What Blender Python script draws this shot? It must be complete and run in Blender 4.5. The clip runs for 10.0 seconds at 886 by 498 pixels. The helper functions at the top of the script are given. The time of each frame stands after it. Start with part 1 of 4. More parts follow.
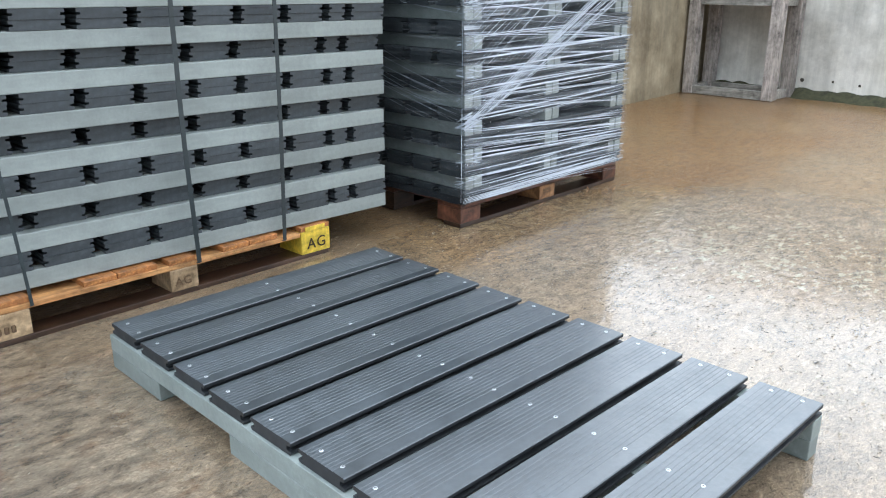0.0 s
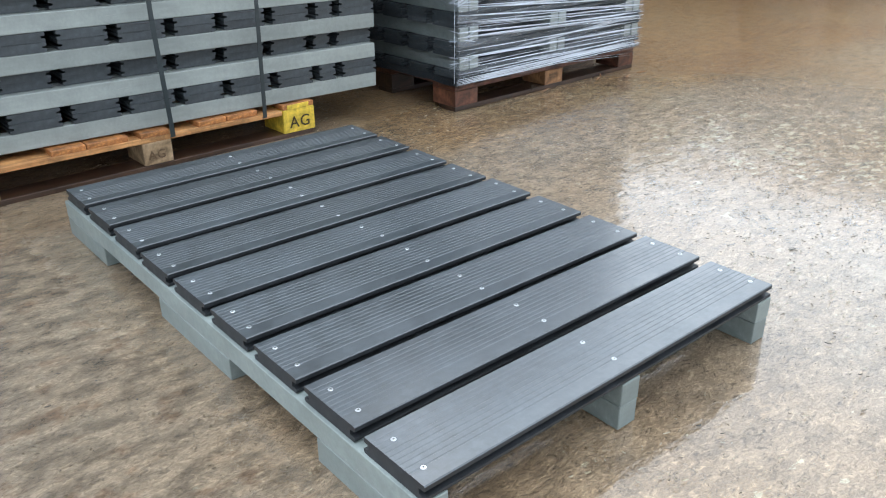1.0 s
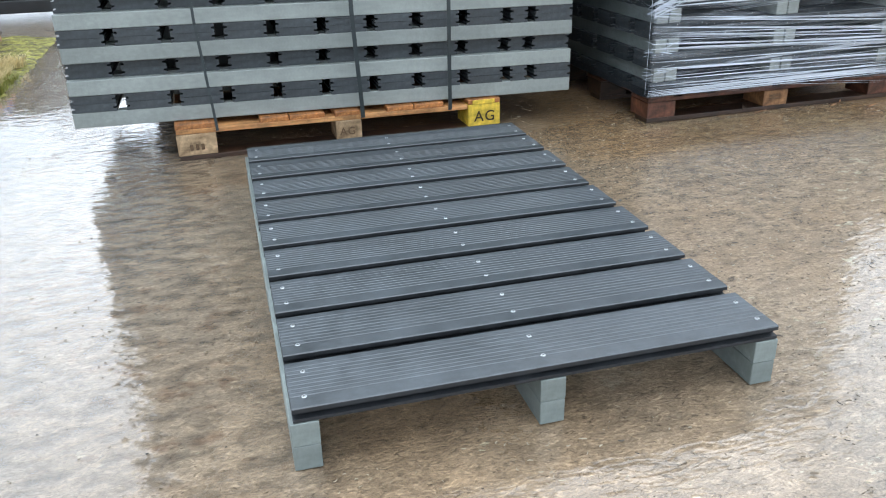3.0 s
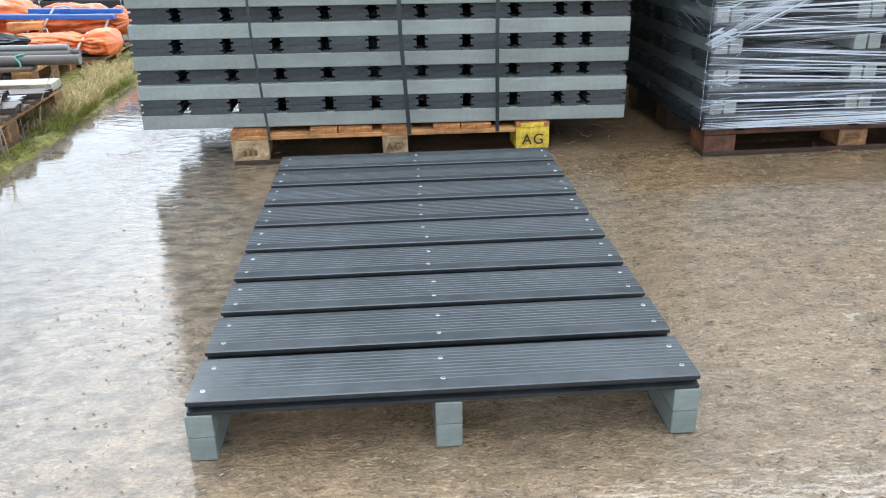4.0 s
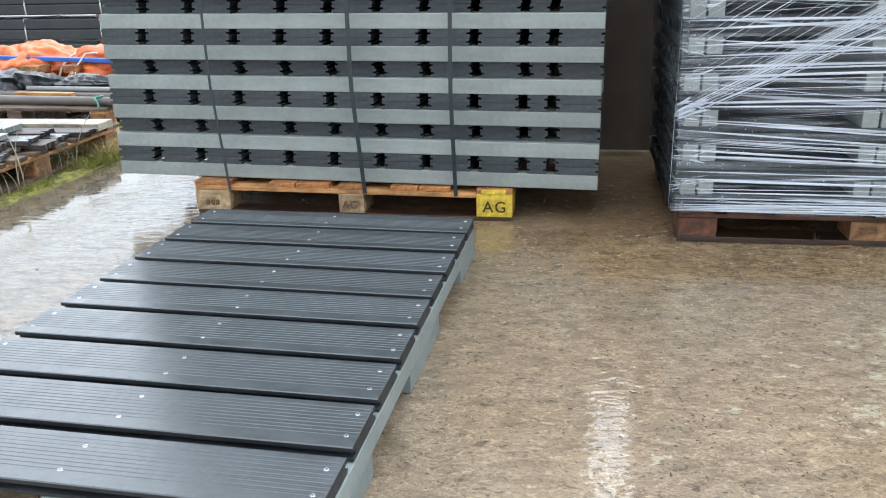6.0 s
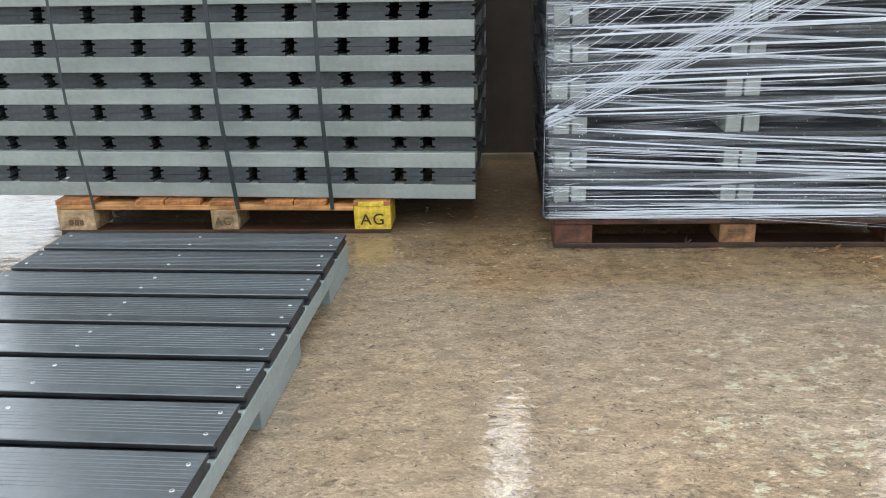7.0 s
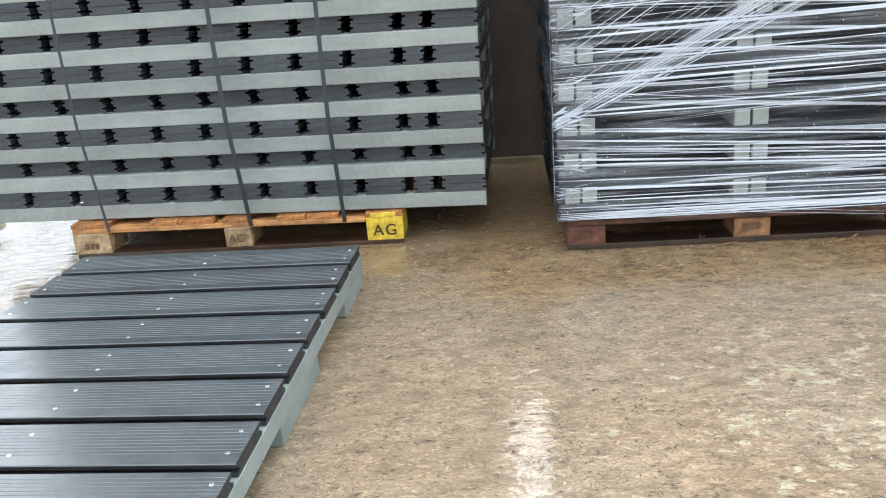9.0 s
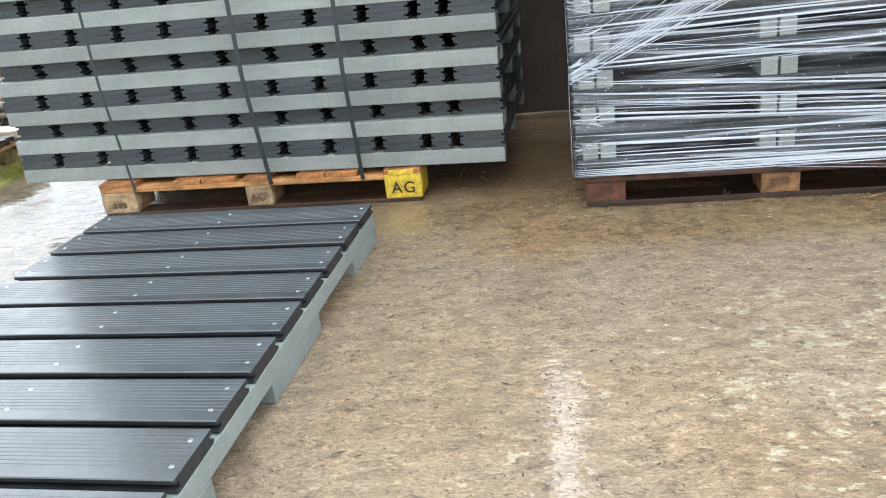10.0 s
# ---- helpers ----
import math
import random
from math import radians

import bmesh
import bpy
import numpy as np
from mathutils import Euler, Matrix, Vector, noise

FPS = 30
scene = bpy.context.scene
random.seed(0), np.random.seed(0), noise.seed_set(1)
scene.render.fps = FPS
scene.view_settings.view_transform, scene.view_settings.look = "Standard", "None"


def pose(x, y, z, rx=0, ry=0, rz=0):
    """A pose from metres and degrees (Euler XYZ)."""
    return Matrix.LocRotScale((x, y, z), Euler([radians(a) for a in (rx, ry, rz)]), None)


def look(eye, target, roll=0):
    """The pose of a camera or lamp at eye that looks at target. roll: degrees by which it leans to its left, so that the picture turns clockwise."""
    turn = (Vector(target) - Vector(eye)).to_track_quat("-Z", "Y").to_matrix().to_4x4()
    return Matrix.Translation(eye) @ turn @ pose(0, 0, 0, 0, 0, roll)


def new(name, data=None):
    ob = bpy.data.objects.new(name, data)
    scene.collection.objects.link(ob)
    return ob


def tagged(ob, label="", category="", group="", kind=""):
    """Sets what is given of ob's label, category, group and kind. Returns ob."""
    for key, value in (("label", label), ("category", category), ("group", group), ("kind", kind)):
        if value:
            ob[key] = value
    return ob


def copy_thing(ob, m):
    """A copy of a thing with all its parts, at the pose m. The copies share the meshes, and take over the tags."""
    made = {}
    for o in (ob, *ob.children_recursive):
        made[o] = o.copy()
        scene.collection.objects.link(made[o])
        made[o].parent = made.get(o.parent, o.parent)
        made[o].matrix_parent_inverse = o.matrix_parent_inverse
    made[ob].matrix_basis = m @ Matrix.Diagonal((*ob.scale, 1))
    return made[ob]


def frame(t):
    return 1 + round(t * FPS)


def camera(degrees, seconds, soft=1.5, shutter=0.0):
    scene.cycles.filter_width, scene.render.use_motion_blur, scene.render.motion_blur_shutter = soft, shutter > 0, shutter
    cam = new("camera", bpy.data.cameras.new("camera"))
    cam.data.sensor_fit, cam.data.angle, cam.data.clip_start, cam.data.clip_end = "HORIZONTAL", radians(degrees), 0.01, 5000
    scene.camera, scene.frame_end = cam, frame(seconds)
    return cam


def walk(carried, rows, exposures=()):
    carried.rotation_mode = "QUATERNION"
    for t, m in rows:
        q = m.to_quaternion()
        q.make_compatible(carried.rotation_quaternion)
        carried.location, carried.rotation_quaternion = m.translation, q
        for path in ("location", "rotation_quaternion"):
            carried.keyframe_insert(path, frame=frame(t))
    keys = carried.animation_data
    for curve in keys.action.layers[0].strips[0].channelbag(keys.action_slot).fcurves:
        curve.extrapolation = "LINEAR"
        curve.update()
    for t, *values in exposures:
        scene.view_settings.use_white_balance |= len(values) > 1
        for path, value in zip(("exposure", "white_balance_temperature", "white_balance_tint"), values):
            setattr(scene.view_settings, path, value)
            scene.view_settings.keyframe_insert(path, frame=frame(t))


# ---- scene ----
cam = camera(57.3, 10.0, 1.1)
PATH = [
    (0, (0.052, -0.066, 1.036), (1.39, 1.277, 0.399), 0.1),
    (0.5, (0.152, -0.187, 0.946), (1.418, 1.128, 0.127), 0.6),
    (1, (0.289, -0.227, 0.925), (1.463, 1.151, 0.074), -0.2),
    (1.5, (0.416, -0.291, 0.915), (1.463, 1.188, 0.069), -1.4),
    (2, (0.509, -0.427, 0.941), (1.383, 1.17, 0.113), -3.0),
    (2.5, (0.642, -0.636, 0.929), (1.276, 1.062, 0.085), -2.4),
    (2.7, (0.706, -0.672, 0.931), (1.265, 1.053, 0.088), -2.0),
    (3.8, (1.158, -0.741, 0.938), (1.357, 1.089, 0.157), -0.7),
    (4, (1.243, -0.79, 0.941), (1.359, 1.048, 0.162), -1.1),
    (4.5, (1.438, -0.831, 0.976), (1.366, 1.034, 0.256), -2.1),
    (5, (1.703, -0.727, 0.928), (1.481, 1.138, 0.24), -2.4),
    (5.2, (1.823, -0.673, 0.928), (1.571, 1.189, 0.244), -2.2),
    (6.3, (2.292, -0.488, 0.941), (1.901, 1.358, 0.279), -1.3),
    (6.5, (2.321, -0.463, 0.948), (1.964, 1.389, 0.281), -0.8),
    (7, (2.365, -0.417, 0.974), (2.177, 1.453, 0.29), -1.6),
    (7.5, (2.317, -0.403, 0.968), (2.146, 1.47, 0.288), -3.4),
    (8, (2.329, -0.389, 0.968), (2.168, 1.486, 0.29), -3.8),
    (8.5, (2.347, -0.378, 0.989), (2.199, 1.502, 0.322), -3.8),
    (9, (2.371, -0.414, 0.981), (2.146, 1.458, 0.311), -4.6),
    (9.5, (2.408, -0.454, 0.954), (2.108, 1.394, 0.25), -5.1),
    (10, (2.521, -0.364, 0.958), (2.143, 1.449, 0.204), -6.5),
]
walk(cam, [(t, look(eye, target, roll)) for t, eye, target, roll in PATH],
     exposures=[(0.0, 0.58, 6250, 10), (0.6, 0.45, 6320, 10), (2.5, 0.42, 6270, 10), (4.0, 0.40, 6300, 10), (5.0, 0.40, 6320, 10), (6.5, 0.41, 6600, 10), (7.0, 0.40, 6700, 10), (7.5, 0.52, 6700, 10), (10.0, 0.70, 6700, 10)])

# ---- world and light: an even, bright overcast sky ----
world = bpy.data.worlds.new("overcast")
scene.world = world
world.use_nodes = True
wn, wl = world.node_tree.nodes, world.node_tree.links
wn.clear()
sky = wn.new("ShaderNodeTexSky")
sky.sky_type = "NISHITA"
sky.sun_disc = False
sky.sun_elevation, sky.sun_rotation = radians(55), radians(200)
sky.air_density, sky.dust_density, sky.ozone_density = 1.0, 4.0, 1.0
fade = wn.new("ShaderNodeHueSaturation")
fade.inputs["Saturation"].default_value = 0.22
# thick cloud with the broad glow of the veiled sun ahead
geo = wn.new("ShaderNodeTexCoord")
toward = wn.new("ShaderNodeVectorMath")
toward.operation = "DOT_PRODUCT"
toward.inputs[1].default_value = Vector((0.36, 0.74, 0.57)).normalized()
glow = wn.new("ShaderNodeMapRange")
glow.interpolation_type = "SMOOTHSTEP"
glow.inputs["From Min"].default_value, glow.inputs["From Max"].default_value = -0.5, 1.0
glow.inputs["To Min"].default_value, glow.inputs["To Max"].default_value = 1.05, 2.2
grey = wn.new("ShaderNodeMix")
grey.data_type, grey.blend_type = "RGBA", "MULTIPLY"
grey.inputs["Factor"].default_value = 1.0
grey.inputs[6].default_value = (6.35, 7.1, 7.85, 1)
cloud = wn.new("ShaderNodeMix")
cloud.data_type = "RGBA"
cloud.inputs["Factor"].default_value = 0.85
bg = wn.new("ShaderNodeBackground")
bg.inputs["Strength"].default_value = 0.15
wo = wn.new("ShaderNodeOutputWorld")
wl.new(geo.outputs["Generated"], toward.inputs[0])
wl.new(toward.outputs["Value"], glow.inputs["Value"])
wl.new(glow.outputs[0], grey.inputs[7])
wl.new(sky.outputs[0], fade.inputs["Color"])
wl.new(fade.outputs[0], cloud.inputs[6])
wl.new(grey.outputs[2], cloud.inputs[7])
wl.new(cloud.outputs[2], bg.inputs["Color"])
wl.new(bg.outputs[0], wo.inputs["Surface"])

sun = bpy.data.lights.new("sun", "SUN")
sun.energy, sun.angle, sun.color = 0.8, radians(60), (1.0, 0.97, 0.93)
new("sun", sun).matrix_world = look((2.0, 9.5, 7.5), (1.5, 1.5, 0))


# ---- materials ----
def material(name):
    m = bpy.data.materials.new(name)
    m.use_nodes = True
    nt = m.node_tree
    return m, nt.nodes, nt.links, nt.nodes["Principled BSDF"]


def coords(n, l, scale=(1, 1, 1), kind="Object", turn=(0, 0, 0)):
    tc, mp = n.new("ShaderNodeTexCoord"), n.new("ShaderNodeMapping")
    mp.inputs["Scale"].default_value = scale
    mp.inputs["Rotation"].default_value = turn
    l.new(tc.outputs[kind], mp.inputs["Vector"])
    return mp.outputs[0]


def grain(n, l, vec, scale, detail=4.0, rough=0.55):
    t = n.new("ShaderNodeTexNoise")
    t.inputs["Scale"].default_value, t.inputs["Detail"].default_value, t.inputs["Roughness"].default_value = scale, detail, rough
    if vec is not None:
        l.new(vec, t.inputs["Vector"])
    return t.outputs["Fac"]


def ramp(n, l, fac, stops):
    r = n.new("ShaderNodeValToRGB")
    while len(r.color_ramp.elements) < len(stops):
        r.color_ramp.elements.new(0.5)
    for e, (p, c) in zip(r.color_ramp.elements, stops):
        e.position = p
        e.color = (*c, 1) if isinstance(c, tuple) else (c, c, c, 1)
    l.new(fac, r.inputs[0])
    return r.outputs[0]


def mixed(n, l, fac, a, b, blend="MIX"):
    x = n.new("ShaderNodeMix")
    x.data_type, x.blend_type = "RGBA", blend
    for value, slot in ((fac, 0), (a, 6), (b, 7)):
        if isinstance(value, (int, float)):
            x.inputs[slot].default_value = value
        elif isinstance(value, tuple):
            x.inputs[slot].default_value = (*value, 1)
        else:
            l.new(value, x.inputs[slot])
    return x.outputs[2]


def sums(n, l, op, a, b):
    x = n.new("ShaderNodeMath")
    x.operation = op
    for value, slot in ((a, 0), (b, 1)):
        if isinstance(value, (int, float)):
            x.inputs[slot].default_value = value
        else:
            l.new(value, x.inputs[slot])
    return x.outputs[0]


def bump(n, l, bsdf, height, strength, distance):
    b = n.new("ShaderNodeBump")
    b.inputs["Strength"].default_value, b.inputs["Distance"].default_value = strength, distance
    l.new(height, b.inputs["Height"])
    l.new(b.outputs[0], bsdf.inputs["Normal"])


def piece_tone(n, l, colour, low=0.85, high=1.15):
    """Each piece a little lighter or darker than its neighbour."""
    info = n.new("ShaderNodeObjectInfo")
    tone = ramp(n, l, info.outputs["Random"], [(0.0, low), (1.0, high)])
    return mixed(n, l, 1.0, colour, tone, "MULTIPLY")


def plastic(name, dark, light, rough, wet, stretch=(3, 40, 40), relief=0.0006, fine=90.0, mottle=0.8):
    m, n, l, p = material(name)
    v = coords(n, l, stretch)
    a, b = grain(n, l, v, 1.0, 5), grain(n, l, coords(n, l), fine, 3)
    c = mixed(n, l, a, dark, light)
    spots = ramp(n, l, grain(n, l, coords(n, l), 7.0, 6, 0.7), [(0.33, 0.66), (0.64, 1.2)])
    c = mixed(n, l, mottle, c, spots, "MULTIPLY")
    c = mixed(n, l, mottle * 0.8, c, ramp(n, l, grain(n, l, coords(n, l), 55.0, 5, 0.7), [(0.34, 0.74), (0.66, 1.24)]), "MULTIPLY")
    scuff = ramp(n, l, grain(n, l, coords(n, l, (9, 60, 60)), 1.0, 7, 0.75), [(0.60, 0.0), (0.72, 1.0)])
    c = mixed(n, l, sums(n, l, "MULTIPLY", scuff, 0.28), c, tuple(min(0.6, 1.7 * q + 0.02) for q in light))
    l.new(piece_tone(n, l, c), p.inputs["Base Color"])
    drops = grain(n, l, coords(n, l), 14.0, 5, 0.65)
    l.new(ramp(n, l, drops, [(0.4, rough), (0.6, rough + 0.22)]), p.inputs["Roughness"])
    p.inputs["Coat Weight"].default_value, p.inputs["Coat Roughness"].default_value = wet, 0.13
    bump(n, l, p, sums(n, l, "ADD", b, a), 0.5, relief)
    return m


def timber(name, dark, light, rough=0.6, stretch=(2, 30, 30), wet=0.15):
    m, n, l, p = material(name)
    v = coords(n, l, stretch)
    a = grain(n, l, v, 1.4, 8, 0.65)
    c = mixed(n, l, ramp(n, l, a, [(0.3, 0.0), (0.7, 1.0)]), dark, light)
    stain = ramp(n, l, grain(n, l, coords(n, l), 8.0, 7, 0.75), [(0.34, 0.30), (0.50, 0.95), (0.66, 1.30)])
    c = mixed(n, l, 0.95, c, stain, "MULTIPLY")
    rings = ramp(n, l, grain(n, l, coords(n, l, tuple(4 * q for q in stretch)), 1.0, 3, 0.6), [(0.40, 0.72), (0.60, 1.12)])
    c = mixed(n, l, 0.8, c, rings, "MULTIPLY")
    l.new(piece_tone(n, l, c, 0.75, 1.2), p.inputs["Base Color"])
    p.inputs["Roughness"].default_value = rough
    p.inputs["Coat Weight"].default_value, p.inputs["Coat Roughness"].default_value = wet, 0.3
    bump(n, l, p, a, 0.6, 0.002)
    return m


def wet_concrete(name):
    m, n, l, p = material(name)
    pos = coords(n, l)
    wide = grain(n, l, pos, 0.7, 5, 0.6)
    patch = grain(n, l, pos, 3.2, 8, 0.7)
    flake = n.new("ShaderNodeTexNoise")
    flake.inputs["Scale"].default_value, flake.inputs["Detail"].default_value = 46.0, 5.0
    flake.inputs["Roughness"].default_value, flake.inputs["Distortion"].default_value = 0.62, 1.6
    l.new(coords(n, l, (0.7, 1.15, 1)), flake.inputs["Vector"])
    flake = flake.outputs["Fac"]
    fine = grain(n, l, pos, 170.0, 4, 0.7)
    c = mixed(n, l, ramp(n, l, wide, [(0.36, 0.0), (0.64, 1.0)]), (0.355, 0.243, 0.143), (0.393, 0.305, 0.212))
    c = mixed(n, l, 0.75, c, ramp(n, l, patch, [(0.3, 0.74), (0.7, 1.18)]), "MULTIPLY")
    c = mixed(n, l, 1.0, c, ramp(n, l, flake, [(0.34, 0.46), (0.42, 0.92), (0.57, 1.02), (0.64, 1.42)]), "MULTIPLY")
    c = mixed(n, l, 0.35, c, ramp(n, l, fine, [(0.35, 0.6), (0.65, 1.35)]), "MULTIPLY")
    pale = ramp(n, l, sums(n, l, "MULTIPLY", grain(n, l, pos, 11.0, 6, 0.78), wide), [(0.305, 0.0), (0.345, 1.0)])
    c = mixed(n, l, sums(n, l, "MULTIPLY", pale, 0.6), c, (0.45, 0.37, 0.26))
    chips = grain(n, l, coords(n, l, (0.75, 1.3, 1)), 30.0, 6, 0.66)
    # standing water lies to the left of the deck and in a shallow pool to its right; elsewhere the grit stands through
    axes = n.new("ShaderNodeSeparateXYZ")
    l.new(pos, axes.inputs[0])

    def smooth(value, low, high, first=0.0, last=1.0):
        r = n.new("ShaderNodeMapRange")
        r.interpolation_type = "SMOOTHSTEP"
        r.inputs["From Min"].default_value, r.inputs["From Max"].default_value = low, high
        r.inputs["To Min"].default_value, r.inputs["To Max"].default_value = first, last
        l.new(value, r.inputs["Value"])
        return r.outputs[0]

    wobble = sums(n, l, "MULTIPLY", patch, 0.5)
    west = smooth(sums(n, l, "ADD", axes.outputs[0], wobble), 0.50, 1.20)
    away = n.new("ShaderNodeVectorMath")
    away.operation = "DISTANCE"
    away.inputs[1].default_value = (2.70, 0.95, 0.0)
    l.new(pos, away.inputs[0])
    pool = smooth(sums(n, l, "ADD", away.outputs["Value"], wobble), 1.20, 2.05, 0.12, 1.0)
    film = sums(n, l, "MAXIMUM", sums(n, l, "MULTIPLY", west, pool), smooth(axes.outputs[1], 4.6, 6.0))
    # worn skin: cream patches where the laitance has flaked off, mostly out by the pool, and dark curled scales
    bare = n.new("ShaderNodeVectorMath")
    bare.operation = "DISTANCE"
    bare.inputs[1].default_value = (3.22, 1.16, 0.0)
    l.new(pos, bare.inputs[0])
    worn = smooth(sums(n, l, "ADD", bare.outputs["Value"], wobble), 0.55, 1.15, 0.135, 0.0)
    patchy = smooth(sums(n, l, "ADD", bare.outputs["Value"], wobble), 0.75, 1.15, 1.0, 0.0)
    blotch = grain(n, l, coords(n, l, (0.8, 1.25, 1)), 27.0, 7, 0.7)
    clump = sums(n, l, "MULTIPLY", sums(n, l, "SUBTRACT", grain(n, l, pos, 7.0, 4, 0.6), 0.5), 0.75)
    scale = ramp(n, l, sums(n, l, "ADD", sums(n, l, "ADD", chips, clump), worn), [(0.715, 0.0), (0.745, 1.0)])
    c = mixed(n, l, sums(n, l, "MULTIPLY", scale, 0.85), c, (0.55, 0.48, 0.33))
    curl = n.new("ShaderNodeTexNoise")
    curl.inputs["Scale"].default_value, curl.inputs["Detail"].default_value = 40.0, 3.0
    curl.inputs["Distortion"].default_value = 2.4
    l.new(coords(n, l, (0.8, 1.3, 1)), curl.inputs["Vector"])
    specks = ramp(n, l, curl.outputs["Fac"], [(0.285, 0.30), (0.335, 1.0)])
    c = mixed(n, l, 0.55, c, specks, "MULTIPLY")
    crust = n.new("ShaderNodeTexNoise")
    crust.inputs["Scale"].default_value, crust.inputs["Detail"].default_value = 78.0, 2.0
    crust.inputs["Distortion"].default_value = 1.9
    l.new(coords(n, l, (0.6, 1.2, 1)), crust.inputs["Vector"])
    plates = ramp(n, l, crust.outputs["Fac"], [(0.45, 0.0), (0.50, 1.0)])
    c = mixed(n, l, sums(n, l, "MULTIPLY", patchy, 0.8), c, ramp(n, l, blotch, [(0.34, 0.66), (0.50, 0.97), (0.66, 1.18)]), "MULTIPLY")
    # pale silt settled under the standing water
    c = mixed(n, l, ramp(n, l, west, [(0.0, 0.38), (1.0, 0.0)]), c, (0.21, 0.185, 0.15))
    c = mixed(n, l, ramp(n, l, pool, [(0.12, 0.14), (1.0, 0.0)]), c, (0.27, 0.245, 0.215))
    mud = smooth(sums(n, l, "ADD", axes.outputs[0], wobble), 0.85, 1.45, 0.45, 0.0)
    c = mixed(n, l, mud, c, (0.255, 0.198, 0.138))
    lump = sums(n, l, "MULTIPLY", smooth(sums(n, l, "ADD", axes.outputs[0], wobble), 0.95, 1.25, 1.0, 0.0), smooth(sums(n, l, "ADD", axes.outputs[0], wobble), 0.30, 0.60))
    rust = ramp(n, l, grain(n, l, coords(n, l, (0.8, 1.2, 1)), 13.0, 5, 0.6), [(0.54, 0.0), (0.66, 0.6)])
    c = mixed(n, l, sums(n, l, "MULTIPLY", rust, lump), c, (0.17, 0.095, 0.05))
    # relief shading: hollows darkened, crust darkened and brightened in the colour itself
    dents = grain(n, l, coords(n, l, (0.75, 1.35, 1), turn=(0, 0, radians(-25))), 17.0, 2.5, 0.5)
    c = mixed(n, l, sums(n, l, "ADD", mud, 0.4), c, ramp(n, l, dents, [(0.36, 0.52), (0.56, 1.12)]), "MULTIPLY")
    c = mixed(n, l, smooth(pool, 0.12, 1.0, 0.5, 0.8), c, ramp(n, l, crust.outputs["Fac"], [(0.35, 0.70), (0.43, 1.0), (0.56, 1.05), (0.66, 1.32)]), "MULTIPLY")
    # darker and browner towards the far right, away from the pool
    far_right = sums(n, l, "MULTIPLY", smooth(sums(n, l, "ADD", axes.outputs[0], wobble), 2.7, 4.2), smooth(away.outputs["Value"], 0.9, 1.9))
    c = mixed(n, l, 1.0, c, ramp(n, l, far_right, [(0.0, 1.0), (1.0, (0.84, 0.74, 0.60))]), "MULTIPLY")
    c = mixed(n, l, 1.0, c, ramp(n, l, west, [(0.0, 0.75), (0.8, 1.0)]), "MULTIPLY")
    # brown reflection of the pallets, painted into the ground before them
    pallet_reflection = sums(n, l, "MULTIPLY", smooth(sums(n, l, "ADD", axes.outputs[1], wobble), 1.95, 2.25), smooth(axes.outputs[0], 1.8, 2.3))
    c = mixed(n, l, pallet_reflection, c, (0.95, 0.84, 0.68), "MULTIPLY")
    # lighter patch beside the deck: the wrapped film's reflection put into the colour
    film_sheen = n.new("ShaderNodeVectorMath")
    film_sheen.operation = "DISTANCE"
    film_sheen.inputs[1].default_value = (2.35, 1.40, 0.0)
    l.new(pos, film_sheen.inputs[0])
    c = mixed(n, l, 1.0, c, ramp(n, l, smooth(sums(n, l, "ADD", film_sheen.outputs["Value"], wobble), 0.7, 1.5), [(0.0, 1.18), (1.0, 1.0)]), "MULTIPLY")
    l.new(c, p.inputs["Base Color"])
    l.new(ramp(n, l, film, [(0.0, 0.10), (1.0, 0.32)]), p.inputs["Roughness"])
    p.inputs["IOR"].default_value = 1.45
    p.inputs["Specular IOR Level"].default_value = 0.2
    l.new(smooth(sums(n, l, "MINIMUM", west, sums(n, l, "ADD", pool, 0.08)), 0.0, 0.9, 1.64, 1.57), p.inputs["Coat IOR"])
    broken = sums(n, l, "SUBTRACT", 1.0, sums(n, l, "MULTIPLY", patchy, ramp(n, l, blotch, [(0.40, 0.80), (0.60, 0.25)])))
    l.new(sums(n, l, "MULTIPLY", broken, sums(n, l, "MULTIPLY", smooth(axes.outputs[0], 3.1, 4.6, 1.0, 0.42), smooth(axes.outputs[1], 4.8, 6.6, 1.0, 0.3))), p.inputs["Coat Weight"])
    l.new(ramp(n, l, film, [(0.0, 0.012), (1.0, 0.035)]), p.inputs["Coat Roughness"])
    crinkle = n.new("ShaderNodeTexNoise")
    crinkle.inputs["Scale"].default_value, crinkle.inputs["Detail"].default_value = 30.0, 1.5
    crinkle.inputs["Roughness"].default_value, crinkle.inputs["Distortion"].default_value = 0.4, 0.9
    l.new(coords(n, l, (0.65, 1.5, 1)), crinkle.inputs["Vector"])
    ripple = crinkle.outputs["Fac"]
    swell = grain(n, l, coords(n, l, (0.7, 1.5, 1)), 15.0, 3, 0.5)
    grit = sums(n, l, "ADD", flake, sums(n, l, "MULTIPLY", fine, 0.4))
    swell = sums(n, l, "ADD", swell, sums(n, l, "MULTIPLY", sums(n, l, "MULTIPLY", dents, lump), 5.0))
    swell = sums(n, l, "ADD", swell, sums(n, l, "MULTIPLY", plates, smooth(west, 0.0, 0.6, 0.0, 0.05)))
    bump(n, l, p, sums(n, l, "ADD", sums(n, l, "ADD", grit, sums(n, l, "MULTIPLY", plates, 0.5)), sums(n, l, "MULTIPLY", dents, sums(n, l, "ADD", sums(n, l, "MULTIPLY", lump, 2.6), 1.6))), 0.85, 0.008)
    wet = n.new("ShaderNodeBump")
    wet.inputs["Strength"].default_value, wet.inputs["Distance"].default_value = 0.27, 0.004
    h = n.new("ShaderNodeMix")
    l.new(film, h.inputs[0])
